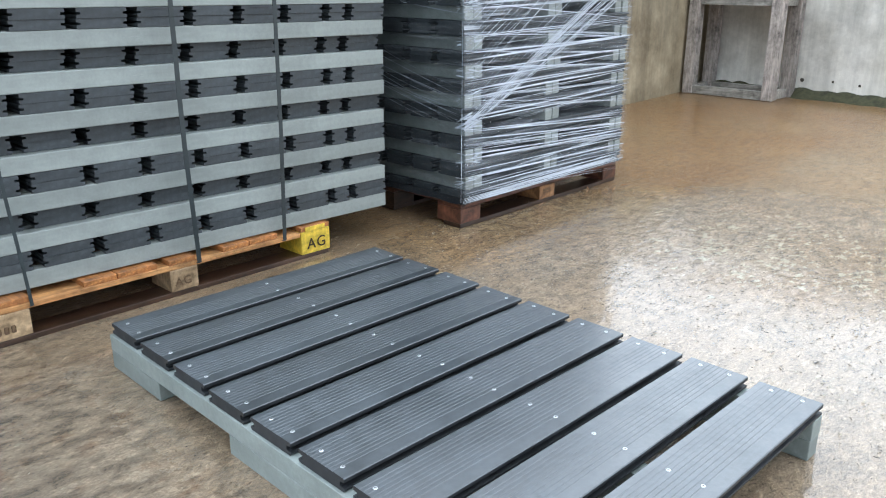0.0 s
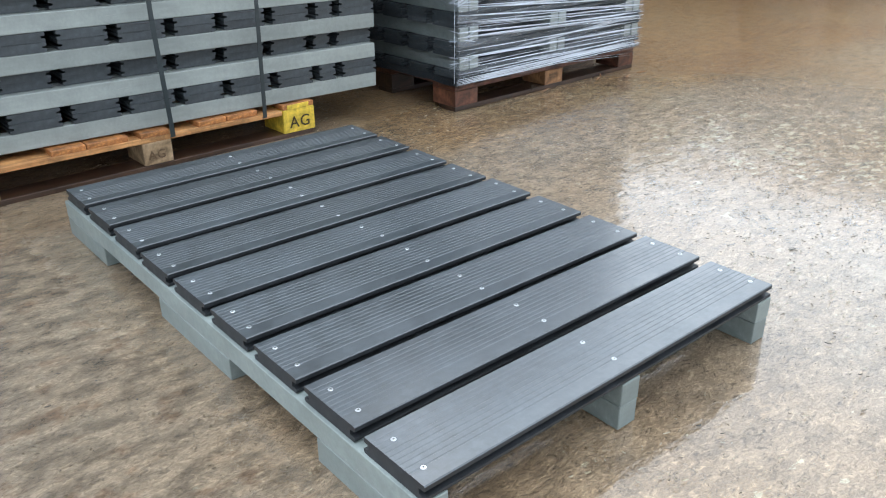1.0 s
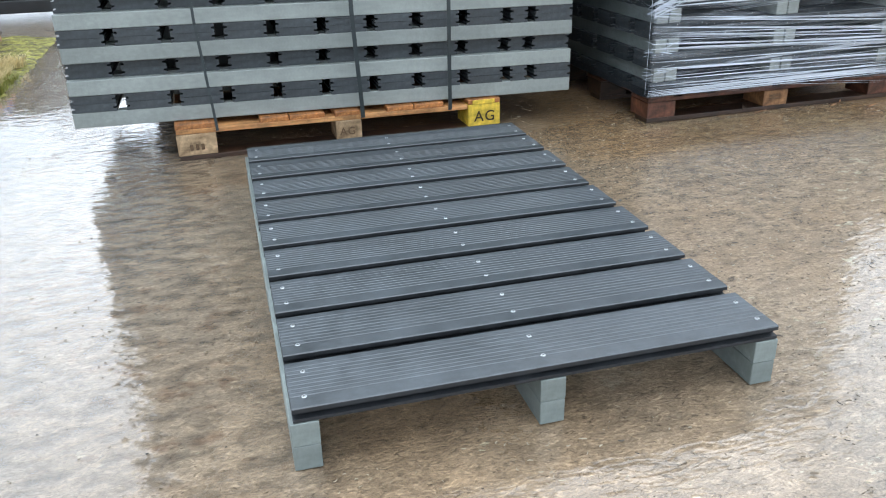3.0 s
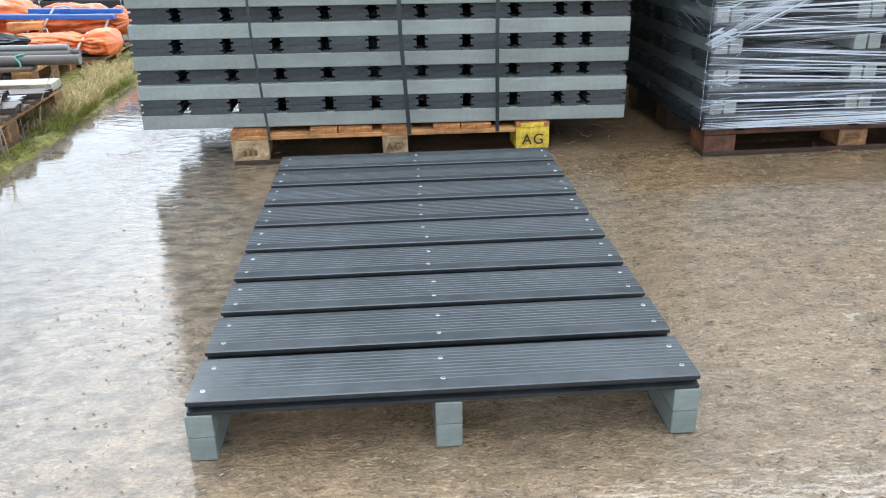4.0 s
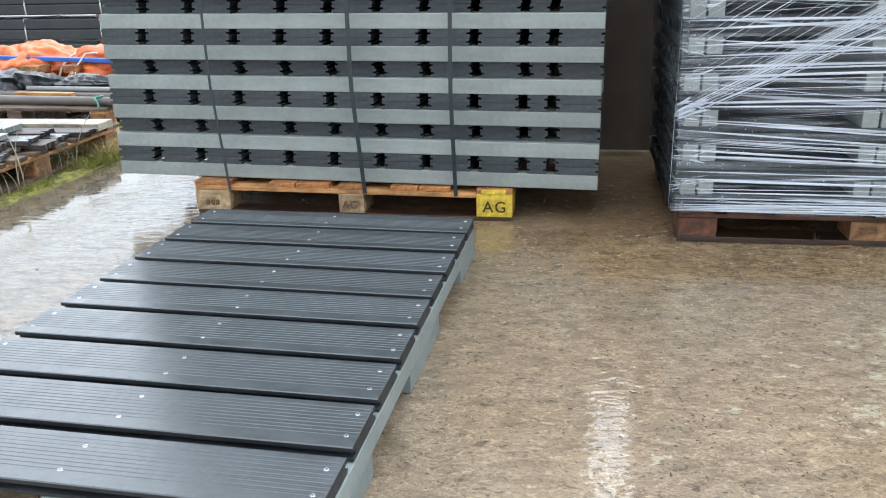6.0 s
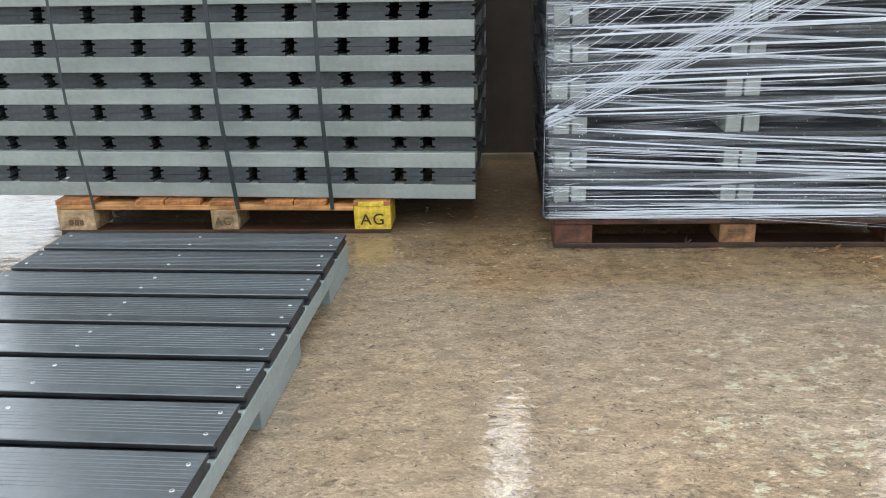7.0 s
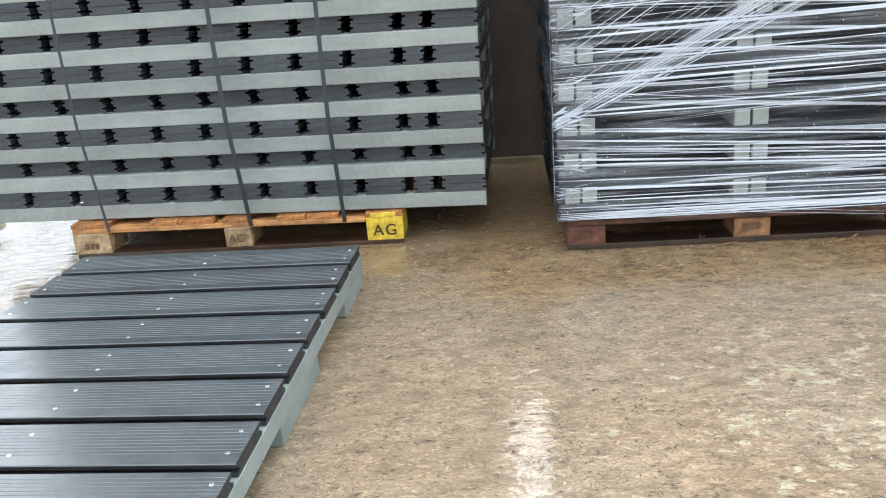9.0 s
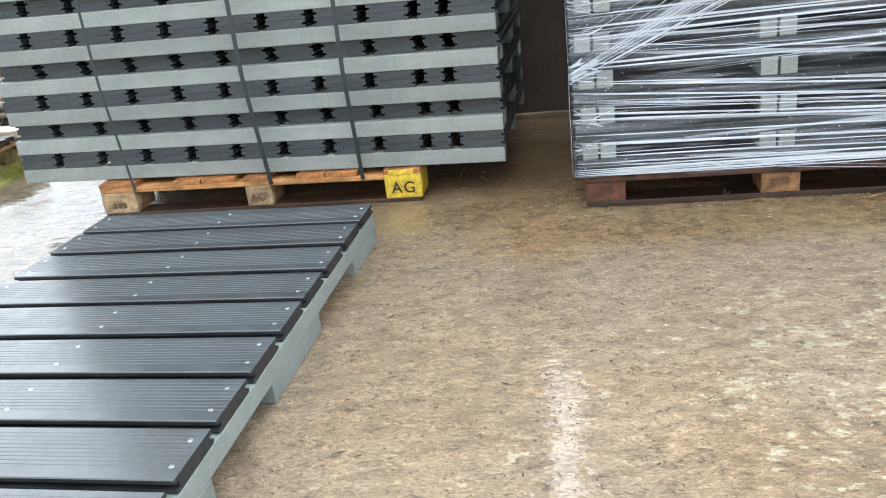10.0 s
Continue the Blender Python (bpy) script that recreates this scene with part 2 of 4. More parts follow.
    l.new(sums(n, l, "ADD", sums(n, l, "MULTIPLY", ripple, smooth(west, 0.0, 0.5, 0.25, 1.35)), sums(n, l, "MULTIPLY", swell, 0.75)), h.inputs[2])
    l.new(sums(n, l, "ADD", sums(n, l, "MULTIPLY", grit, 0.22), sums(n, l, "ADD", sums(n, l, "MULTIPLY", ripple, smooth(axes.outputs[0], 2.4, 3.6, 0.5, 1.3)), sums(n, l, "MULTIPLY", dents, smooth(axes.outputs[0], 2.4, 3.6, 0.7, 1.6)))), h.inputs[3])
    l.new(h.outputs[0], wet.inputs["Height"])
    l.new(wet.outputs[0], p.inputs["Coat Normal"])
    return m


def wall_paint(name, dark, light, rough, streak=2.0):
    m, n, l, p = material(name)
    a = grain(n, l, coords(n, l), 2.2, 8, 0.7)
    s = grain(n, l, coords(n, l, (streak * 3, streak * 3, 0.35)), 1.5, 6, 0.65)
    c = mixed(n, l, ramp(n, l, a, [(0.32, 0.0), (0.66, 1.0)]), dark, light)
    c = mixed(n, l, 0.45, c, ramp(n, l, s, [(0.35, 0.5), (0.62, 1.1)]), "MULTIPLY")
    c = mixed(n, l, 0.8, c, ramp(n, l, grain(n, l, coords(n, l), 0.9, 7, 0.7), [(0.38, 0.55), (0.60, 1.1)]), "MULTIPLY")
    l.new(c, p.inputs["Base Color"])
    p.inputs["Roughness"].default_value = rough
    bump(n, l, p, grain(n, l, coords(n, l), 40.0, 6, 0.7), 0.5, 0.004)
    return m


def plain(name, colour, rough=0.5, metal=0.0, vary=0.25, scale=18.0, relief=0.001):
    m, n, l, p = material(name)
    a = grain(n, l, coords(n, l), scale, 6, 0.65)
    t = ramp(n, l, a, [(0.3, 1 - vary), (0.7, 1 + vary)])
    l.new(piece_tone(n, l, mixed(n, l, 1.0, colour, t, "MULTIPLY")), p.inputs["Base Color"])
    p.inputs["Roughness"].default_value, p.inputs["Metallic"].default_value = rough, metal
    bump(n, l, p, a, 0.4, relief)
    return m


def cling_film(name, base, streaks, tint=1.0):
    """Stretched clear film: mostly see-through, milky and shiny along its pulled streaks."""
    m, n, l, p = material(name)
    p.inputs["Base Color"].default_value = (0.83, 0.90, 1.0, 1)
    p.inputs["Roughness"].default_value = 0.16
    p.inputs["Specular IOR Level"].default_value = 0.8
    uv = coords(n, l, (1.1, 75, 1), "UV", (0, 0, radians(1.2)))
    uv2 = coords(n, l, (2.5, 24, 1), "UV", (0, 0, radians(-2.0)))
    a = ramp(n, l, grain(n, l, uv, 1.0, 4, 0.6), [(0.46, 0.0), (0.62, 1.0)])
    b = ramp(n, l, grain(n, l, uv2, 1.0, 4, 0.6), [(0.42, 0.0), (0.66, 1.0)])
    k = sums(n, l, "ADD", sums(n, l, "MULTIPLY", sums(n, l, "MULTIPLY", a, b), streaks), base)
    see = n.new("ShaderNodeBsdfTransparent")
    # a tint below 1 darkens what shows through, in place of shade
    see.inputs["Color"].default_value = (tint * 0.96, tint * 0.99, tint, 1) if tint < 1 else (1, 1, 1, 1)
    mix = n.new("ShaderNodeMixShader")
    l.new(k, mix.inputs[0])
    l.new(see.outputs[0], mix.inputs[1])
    l.new(p.outputs[0], mix.inputs[2])
    l.new(mix.outputs[0], n["Material Output"].inputs["Surface"])
    bump(n, l, p, sums(n, l, "ADD", a, b), 0.6, 0.004)
    return m


BOARD = plastic("slate_plastic_board", (0.034, 0.042, 0.049), (0.064, 0.077, 0.088), 0.32, 1.0, (1.5, 60, 60))
BOARD.node_tree.nodes["Principled BSDF"].inputs["Coat IOR"].default_value = 1.60
BOARD.node_tree.nodes["Principled BSDF"].inputs["Coat Roughness"].default_value = 0.25
# darker copy of the board plastic, with the shade of the gaps in it
BOARD_SIDE = plastic("slate_plastic_shaded_side", (0.012, 0.014, 0.017), (0.030, 0.034, 0.039), 0.5, 0.08, (20, 20, 20))
BOARD_END = plastic("slate_plastic_stacked", (0.031, 0.038, 0.043), (0.073, 0.085, 0.093), 0.42, 0.15, (20, 20, 20))
BEARER = plastic("grey_green_plastic", (0.235, 0.264, 0.250), (0.335, 0.365, 0.348), 0.42, 0.12, (2.5, 30, 30), mottle=0.38)
FOOT = plastic("grey_green_plastic_block", (0.19, 0.23, 0.22), (0.275, 0.31, 0.298), 0.42, 0.12, (5, 12, 12), mottle=0.45)
SCREW = plain("zinc_screw", (0.62, 0.64, 0.66), 0.28, 0.85, 0.1)
RECESS = plain("screw_recess", (0.05, 0.05, 0.055), 0.5)
WOOD_NEW = timber("fresh_pallet_wood", (0.38, 0.155, 0.045), (0.72, 0.38, 0.15))
WOOD_TOP = timber("orange_pallet_board", (0.30, 0.10, 0.028), (0.62, 0.27, 0.085), 0.5, (30, 2, 30), 0.25)
# wet wood darkened to hold the shade under the pallets
WOOD_WET_SHADED = timber("shaded_wet_pallet_wood", (0.024, 0.013, 0.008), (0.075, 0.037, 0.020), 0.45, wet=0.3)
WOOD_BLOCK = timber("pallet_block_wood", (0.28, 0.18, 0.09), (0.56, 0.40, 0.24), 0.65, (12, 12, 12))
WOOD_RED = timber("red_brown_block_wood", (0.075, 0.027, 0.016), (0.20, 0.078, 0.044), 0.5, (12, 12, 12), 0.2)
WOOD_ORANGE = timber("orange_brown_block_wood", (0.22, 0.10, 0.04), (0.46, 0.24, 0.11), 0.55, (12, 12, 12))
WOOD_OLD = timber("weathered_grey_wood", (0.10, 0.065, 0.045), (0.24, 0.17, 0.12), 0.7)
WOOD_PALE = timber("pale_sawn_wood", (0.38, 0.31, 0.22), (0.66, 0.58, 0.45), 0.4, wet=0.35)
WOOD_DARK = timber("soaked_dark_wood", (0.035, 0.026, 0.021), (0.13, 0.10, 0.085), 0.5)
WOOD_FRAME = timber("damp_frame_wood", (0.22, 0.21, 0.19), (0.46, 0.44, 0.40), 0.6)
WOOD_POST = timber("damp_post_wood", (0.27, 0.24, 0.215), (0.56, 0.50, 0.46), 0.6, (30, 30, 2))
YELLOW = plain("yellow_pallet_paint", (0.62, 0.44, 0.05), 0.5, 0, 0.5, 34)
INK = plain("dark_stencil_ink", (0.055, 0.038, 0.012), 0.6, 0, 0.3, 60)
INK_FADED = plain("faded_stencil_ink", (0.16, 0.10, 0.055), 0.7, 0, 0.4, 60)
STRAP = plain("green_black_strapping", (0.032, 0.042, 0.045), 0.35, 0, 0.2, 30)
FILM = cling_film("stretch_film", 0.020, 0.44)
FILM_MILKY = cling_film("overlapped_stretch_film", 0.10, 0.70)
# tint stands in for the shade in the gap between the stacks
FILM_SHADED = cling_film("shade_tinted_stretch_film", 0.010, 0.12, 0.70)
STRAND = cling_film("stretch_film_strand", 0.62, 0.38)
PLEAT = cling_film("stretch_film_pleat", 0.30, 0.60)
GROUND = wet_concrete("wet_concrete_ground")
WALL_BROWN = wall_paint("rust_brown_wall", (0.075, 0.056, 0.045), (0.155, 0.113, 0.087), 0.5)
WALL_PALE = wall_paint("stained_concrete", (0.50, 0.48, 0.42), (0.82, 0.80, 0.74), 0.75)
WALL_STAIN = wall_paint("brown_stained_concrete", (0.19, 0.145, 0.085), (0.50, 0.42, 0.29), 0.7)
ORANGE = plain("orange_tarpaulin", (0.84, 0.20, 0.055), 0.38, 0, 0.22, 9, 0.004)
BLACK_SHEET = plain("black_plastic_sheet", (0.022, 0.025, 0.029), 0.3, 0, 0.3, 12, 0.004)
PIPE = plain("grey_brown_plastic_pipe", (0.13, 0.115, 0.105), 0.35, 0, 0.15, 10)
PIPE_PALE = plain("pale_grey_plastic_pipe", (0.30, 0.31, 0.31), 0.3, 0, 0.12, 10)
POST = plain("dark_slate_round_post", (0.042, 0.056, 0.062), 0.35, 0, 0.2, 10)
LOG = plain("dark_plastic_post_bundle", (0.035, 0.042, 0.046), 0.4, 0, 0.25, 8)
PALE_BOARD = plastic("pale_wet_plank", (0.17, 0.21, 0.205), (0.34, 0.39, 0.375), 0.2, 0.4, (2, 20, 20))
DARK_BOARD = plastic("dark_wet_plank", (0.05, 0.055, 0.06), (0.12, 0.12, 0.12), 0.2, 0.4, (2, 20, 20))
BLUE = plain("blue_painted_bar", (0.04, 0.14, 0.50), 0.35, 0, 0.15, 10)
CORD = plain("white_cord", (0.62, 0.62, 0.58), 0.7, 0, 0.15, 40)
CORD_GREEN = plain("green_cord", (0.12, 0.42, 0.33), 0.6, 0, 0.15, 40)
MOSS, _n, _l, _p = material("moss_soil")
_m = ramp(_n, _l, grain(_n, _l, coords(_n, _l), 16.0, 7, 0.75), [(0.36, (0.055, 0.042, 0.028)), (0.48, (0.16, 0.15, 0.03)), (0.62, (0.34, 0.33, 0.06))])
_l.new(mixed(_n, _l, 0.8, _m, ramp(_n, _l, grain(_n, _l, coords(_n, _l), 90.0, 5, 0.7), [(0.3, 0.45), (0.7, 1.4)]), "MULTIPLY"), _p.inputs["Base Color"])
_p.inputs["Roughness"].default_value = 0.85
bump(_n, _l, _p, grain(_n, _l, coords(_n, _l), 70.0, 5, 0.75), 1.0, 0.012)
SILT = plain("wet_dark_silt", (0.075, 0.060, 0.045), 0.55)
SILT_BROWN = plain("wet_brown_silt", (0.135, 0.098, 0.062), 0.5)
CHIP = plain("cream_concrete_chip", (0.47, 0.40, 0.29), 0.45)
LITTER = plain("dark_litter", (0.05, 0.04, 0.03), 0.6)
DROP = plain("rain_bead", (0.85, 0.88, 0.9), 0.08, 0, 0.05)
MOSS_DARK = plain("dark_moss", (0.05, 0.05, 0.025), 0.9, 0, 0.5, 22, 0.01)
GRASS_DRY = plain("dry_grass", (0.66, 0.55, 0.29), 0.7, 0, 0.3, 30)
GRASS_GREEN = plain("green_grass", (0.27, 0.28, 0.055), 0.65, 0, 0.35, 30)
TWIG = plain("dry_stem", (0.46, 0.39, 0.29), 0.7, 0, 0.2, 40)


# ---- mesh helpers ----
def mesh_of(name, verts, faces, mat, smooth=False):
    me = bpy.data.meshes.new(name)
    me.from_pydata([tuple(v) for v in verts], [], faces)
    me.materials.append(mat)
    if smooth:
        me.polygons.foreach_set("use_smooth", [True] * len(me.polygons))
    me.update()
    return me


def closed(me):
    bm = bmesh.new()
    bm.from_mesh(me)
    bmesh.ops.recalc_face_normals(bm, faces=bm.faces)
    bm.to_mesh(me)
    bm.free()
    return me


def box_mesh(name, sx, sy, sz, mat, bevel=0.003, seg=1):
    """A block of that size, its corner at the origin, with eased edges."""
    bm = bmesh.new()
    bmesh.ops.create_cube(bm, size=1.0)
    for v in bm.verts:
        v.co = Vector(((v.co.x + 0.5) * sx, (v.co.y + 0.5) * sy, (v.co.z + 0.5) * sz))
    if bevel:
        bmesh.ops.bevel(bm, geom=bm.edges[:], offset=bevel, segments=seg, affect="EDGES", profile=0.5)
    me = bpy.data.meshes.new(name)
    bm.to_mesh(me)
    bm.free()
    me.materials.append(mat)
    return me


def extruded(name, profile, length, mat, axis="x"):
    """A closed (across, up) outline drawn out along one axis."""
    n = len(profile)
    verts = []
    for s in (0.0, length):
        for a, z in profile:
            verts.append((s, a, z) if axis == "x" else (a, s, z))
    faces = [(i, (i + 1) % n, n + (i + 1) % n, n + i) for i in range(n)]
    faces += [tuple(range(n - 1, -1, -1)), tuple(range(n, 2 * n))]
    return closed(mesh_of(name, verts, faces, mat))


def rod_mesh(name, points, radius, mat, sides=8, flat=1.0, caps=True):
    """A rod or cord along points; flat < 1 presses it flat."""
    pts = [Vector(q) for q in points]
    verts, faces = [], []
    for i, q in enumerate(pts):
        d = (pts[min(i + 1, len(pts) - 1)] - pts[max(i - 1, 0)]).normalized()
        up = Vector((0, 0, 1)) if abs(d.z) < 0.95 else Vector((0, 1, 0))
        u = d.cross(up).normalized()
        w = u.cross(d)
        r = radius[i] if isinstance(radius, (list, tuple)) else radius
        for s in range(sides):
            a = 2 * math.pi * s / sides
            verts.append(q + u * (math.cos(a) * r * flat) + w * (math.sin(a) * r))
    for i in range(len(pts) - 1):
        for s in range(sides):
            t = (s + 1) % sides
            faces.append((i * sides + s, i * sides + t, (i + 1) * sides + t, (i + 1) * sides + s))
    if caps:
        faces.append(tuple(range(sides - 1, -1, -1)))
        faces.append(tuple(range((len(pts) - 1) * sides, len(pts) * sides)))
    me = mesh_of(name, verts, faces, mat, smooth=sides > 4)
    if caps and sides > 4:
        for f in list(me.polygons)[-2:]:
            f.use_smooth = False
    return me


def part(name, me, parent, at=(0, 0, 0), label="", turn=(0, 0, 0)):
    ob = new(name, me)
    ob.parent = parent
    ob.matrix_basis = pose(*at, *turn)
    return tagged(ob, label) if label else ob


def thing(name, label, category, at=(0, 0, 0), group="", turn=0, kind=""):
    ob = new(name)
    ob.matrix_basis = pose(*at, 0, 0, turn)
    ob.empty_display_size = 0.1
    return tagged(ob, label, category, group, kind)


# ---- the ground: one wet sheet out to the horizon ----
def ground_sheet():
    near_x = list(np.linspace(-4.0, 8.5, 180))
    near_y = list(np.linspace(-3.0, 9.0, 170))
    xs = [-600, -120, -30, -10] + near_x + [14, 30, 120, 600]
    ys = [-600, -120, -30, -9] + near_y + [14, 30, 120, 600]
    verts, faces = [], []
    for y in ys:
        for x in xs:
            z = 0.0
            if -4 < x < 8.5 and -3 < y < 9:
                z = 0.0035 * noise.noise(Vector((x * 0.9, y * 0.9, 0))) + 0.0012 * noise.noise(Vector((x * 5, y * 5, 3))) - 0.003
            verts.append((x, y, z))
    w = len(xs)
    for r in range(len(ys) - 1):
        for c in range(w - 1):
            faces.append((r * w + c, r * w + c + 1, (r + 1) * w + c + 1, (r + 1) * w + c))
    ob = new("ground", mesh_of("ground", verts, faces, GROUND, True))
    tagged(ob, "wet brown concrete yard with a thin film of rainwater", "ground", kind="structure")


ground_sheet()


def yard_wall(name, start, end, height, thick, mat, label):
    a, b = Vector((*start, 0)), Vector((*end, 0))
    d = (b - a)
    ob = new(name, box_mesh(name, d.length, thick, height + 0.05, mat, 0.012, 2))
    ob.matrix_basis = Matrix.Translation((a.x, a.y, -0.05)) @ Matrix.Rotation(math.atan2(d.y, d.x), 4, "Z")
    return tagged(ob, label, "wall", kind="structure")


yard_wall("wall_north", (0.45, 3.565), (5.2, 3.70), 1.42, 0.2, WALL_BROWN, "dark rust-brown yard wall, damp at its foot")
yard_wall("wall_north_east", (5.2, 3.703), (7.86, 3.93), 1.42, 0.2, WALL_STAIN, "brown-stained concrete yard wall meeting the corner")
yard_wall("wall_east", (7.86, 3.92), (7.62, -1.6), 1.65, -0.2, WALL_PALE, "stained pale concrete yard wall with damp foot")


# ---- the low deck in the middle: nine grooved boards on three bearers ----
def grooved_profile(width, top, grooves=9, front=0.030, back=0.014):
    """Outline of a deck board: a smooth front margin, rounded flutes behind it, a slot along each edge."""
    w, h = width, top
    pts = [(0.003, 0.0), (w - 0.003, 0.0), (w, 0.003), (w, h * 0.27), (w - 0.014, h * 0.31), (w - 0.014, h * 0.64),
           (w, h * 0.69), (w, h - 0.002), (w - 0.002, h)]
    flutes = []
    pitch = (w - front - back) / grooves
    for i in range(grooves):
        c = front + pitch * (i + 0.5)
        deep = 0.0008 if i < 6 else 0.0005
        flutes += [(c - 0.0021, h), (c - 0.0010, h - deep), (c + 0.0010, h - deep), (c + 0.0021, h)]
    pts += list(reversed(flutes))
    pts += [(0.002, h), (0, h - 0.002), (0, h * 0.69), (0.014, h * 0.64), (0.014, h * 0.31), (0, h * 0.27), (0, 0.003)]
    return pts


def screw_mesh():
    """A countersunk head with a dark cross in it."""
    bm = bmesh.new()
    bmesh.ops.create_cone(bm, cap_ends=True, segments=12, radius1=0.0054, radius2=0.0042, depth=0.0016)
    for sx, sy, h in ((0.0052, 0.0013, 0.0018), (0.0013, 0.0052, 0.00185)):
        made = bmesh.ops.create_cube(bm, size=1.0, matrix=Matrix.Diagonal((sx, sy, h, 1)))
        for f in {f for v in made["verts"] for f in v.link_faces}:
            f.material_index = 1
    me = bpy.data.meshes.new("screw")
    bm.to_mesh(me)
    bm.free()
    me.materials.append(SCREW)
    me.materials.append(RECESS)
    return me


DECK_X, DECK_Y, DECK_W, PITCH, BOARD_W, DECK_TOP, BOARD_T = 0.853, 0.476, 0.948, 0.1762, 0.150, 0.128, 0.031


def low_deck():
    deck = thing("low_deck", "low slatted deck of dark grooved plastic boards on wet concrete", "deck", (DECK_X, DECK_Y, 0))
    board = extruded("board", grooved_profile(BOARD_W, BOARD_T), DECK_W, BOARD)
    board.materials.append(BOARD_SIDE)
    # sides, ends and underside take the shade-dark copy, so the gaps read black
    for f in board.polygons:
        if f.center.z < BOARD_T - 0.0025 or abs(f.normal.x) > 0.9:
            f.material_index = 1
    head = screw_mesh()
    z = DECK_TOP - BOARD_T
    rng = random.Random(4)
    for i in range(9):
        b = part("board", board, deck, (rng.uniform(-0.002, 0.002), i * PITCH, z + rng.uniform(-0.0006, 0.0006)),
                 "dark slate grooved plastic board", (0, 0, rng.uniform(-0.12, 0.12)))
        for x in (0.028, DECK_W * 0.497, DECK_W - 0.026):
            for y in (0.036, 0.112):
                s = part("screw", head, b, (x + rng.uniform(-0.004, 0.004), y + rng.uniform(-0.003, 0.003), BOARD_T + 0.0003), "bright zinc screw", (0, 0, rng.uniform(0, 90)))
    length = 8 * PITCH + BOARD_W
    bearer = box_mesh("bearer", 0.050, length + 0.002, 0.047, FOOT, 0.0012, 1)
    for x in (-0.007, DECK_W * 0.475, DECK_W - 0.047):
        part("bearer", bearer, deck, (x, -0.001, z - 0.0475), "grey-green plastic bearer")
        for y, ly in ((0.0, 0.285), (0.604, 0.34), (1.284, 0.276)):
            part("foot_block", box_mesh("foot_block", 0.0495, ly, 0.0505, FOOT, 0.0015, 1), deck, (x + 0.0003, y, -0.0025), "grey-green plastic foot block")
    return deck


low_deck()


# ---- stacked panels ----
def edge_profile(width, h):
    """Outline of a stacked board: a slot in each edge."""
    w = width
    return [(0.002, 0), (w - 0.002, 0), (w, 0.002), (w, h * 0.34), (w - 0.012, h * 0.38), (w - 0.012, h * 0.6), (w, h * 0.64), (w, h - 0.002),
            (w - 0.002, h), (0.002, h), (0, h - 0.002), (0, h * 0.64), (0.012, h * 0.6), (0.012, h * 0.38), (0, h * 0.34), (0, 0.002)]


BAR_H, LAYER, ROW = 0.0560, 0.0298, 0.1160


STAMP = box_mesh("stamp", 0.084, 0.0018, 0.0030, RECESS, 0.0004)


def slatted_panel(gaps, left, right, depth, bar_at, flipped, along="x", recess=0.0):
    """One panel: boards side by side between left and right, three bearers across them. flipped: bearers on top."""
    group = "slatted panels of the strapped stack" if along == "x" else "slatted panels of the wrapped stack"
    label = "slatted plastic panel with dark boards and grey-green bearers"
    pan = thing("slatted_panel", label, "panel", group=group)
    edges = [left] + [q for g in gaps for q in (g - 0.0165, g + 0.0165)] + [right]
    zb = 0.0 if flipped else BAR_H
    for a, b in zip(edges[0::2], edges[1::2]):
        prof = edge_profile(b - a, LAYER - 0.0006)
        if along == "x":
            plank_end = part("board", extruded("board", prof, depth - recess, BOARD_END, "y"), pan, (a, recess, zb))
            if flipped and b - a > 0.12 and int(a * 100) % 3 == 0:
                part("stamp", STAMP, plank_end, (0.032, -0.0009, LAYER * 0.74), "thin dark stamped line")
        else:
            part("board", extruded("board", prof, depth, BOARD_END, "x"), pan, (0, a, zb))
    zr = LAYER if flipped else 0.0
    for c in bar_at:
        if along == "x":
            part("bearer", box_mesh("bearer", right - left, 0.05, BAR_H - 0.0008, BEARER, 0.003, 2), pan, (left, c, zr), "grey-green plastic bearer")
        else:
            part("bearer", box_mesh("bearer", 0.05, right - left, BAR_H - 0.0008, BEARER, 0.003, 2), pan, (c, left, zr), "grey-green plastic bearer")
    return pan


GAPS = (0.436, 0.627, 0.815, 1.002, 1.187, 1.374, 1.553, 1.741, 1.922, 2.027)
STACK_Y = 2.434
TILT = pose(2.203, 0, 0, 0, 0.5, 0) @ pose(-2.203, 0, 0)


def strapped_stack(rows=16):
    rng = random.Random(11)
    up = slatted_panel(GAPS, 0.260, 2.203, 0.944, (0.054, 0.50, 0.84), False)
    base = slatted_panel(GAPS, 0.264, 2.202, 0.944, (0.0, 0.45, 0.894), False)
    down = slatted_panel(GAPS, 0.264, 2.202, 0.944, (0.0, 0.45, 0.894), True)
    deep = slatted_panel(GAPS, 0.264, 2.202, 0.944, (0.0, 0.45, 0.894), True, recess=0.030)
    base.matrix_basis = TILT @ pose(0, STACK_Y, 0.1260)
    first_up, first_down, first_deep = True, True, True
    for k in range(rows):
        z = 0.1260 + k * ROW
        dy = 0.0 if k % 2 == 0 else 0.034
        dx = rng.uniform(-0.004, 0.004)
        if k:
            m = TILT @ pose(dx, STACK_Y + dy + 0.002, z)
            if first_up:
                up.matrix_basis, first_up = m, False
            else:
                copy_thing(up, m)
        m = TILT @ pose(dx + rng.uniform(-0.004, 0.004), STACK_Y + rng.uniform(-0.003, 0.003), z + BAR_H + LAYER)
        if k % 2:
            if first_deep:
                deep.matrix_basis, first_deep = m, False
            else:
                copy_thing(deep, m)
        elif first_down:
            down.matrix_basis, first_down = m, False
        else:
            copy_thing(down, m)
    return 0.1245 + rows * ROW + BAR_H


stack_top = strapped_stack()


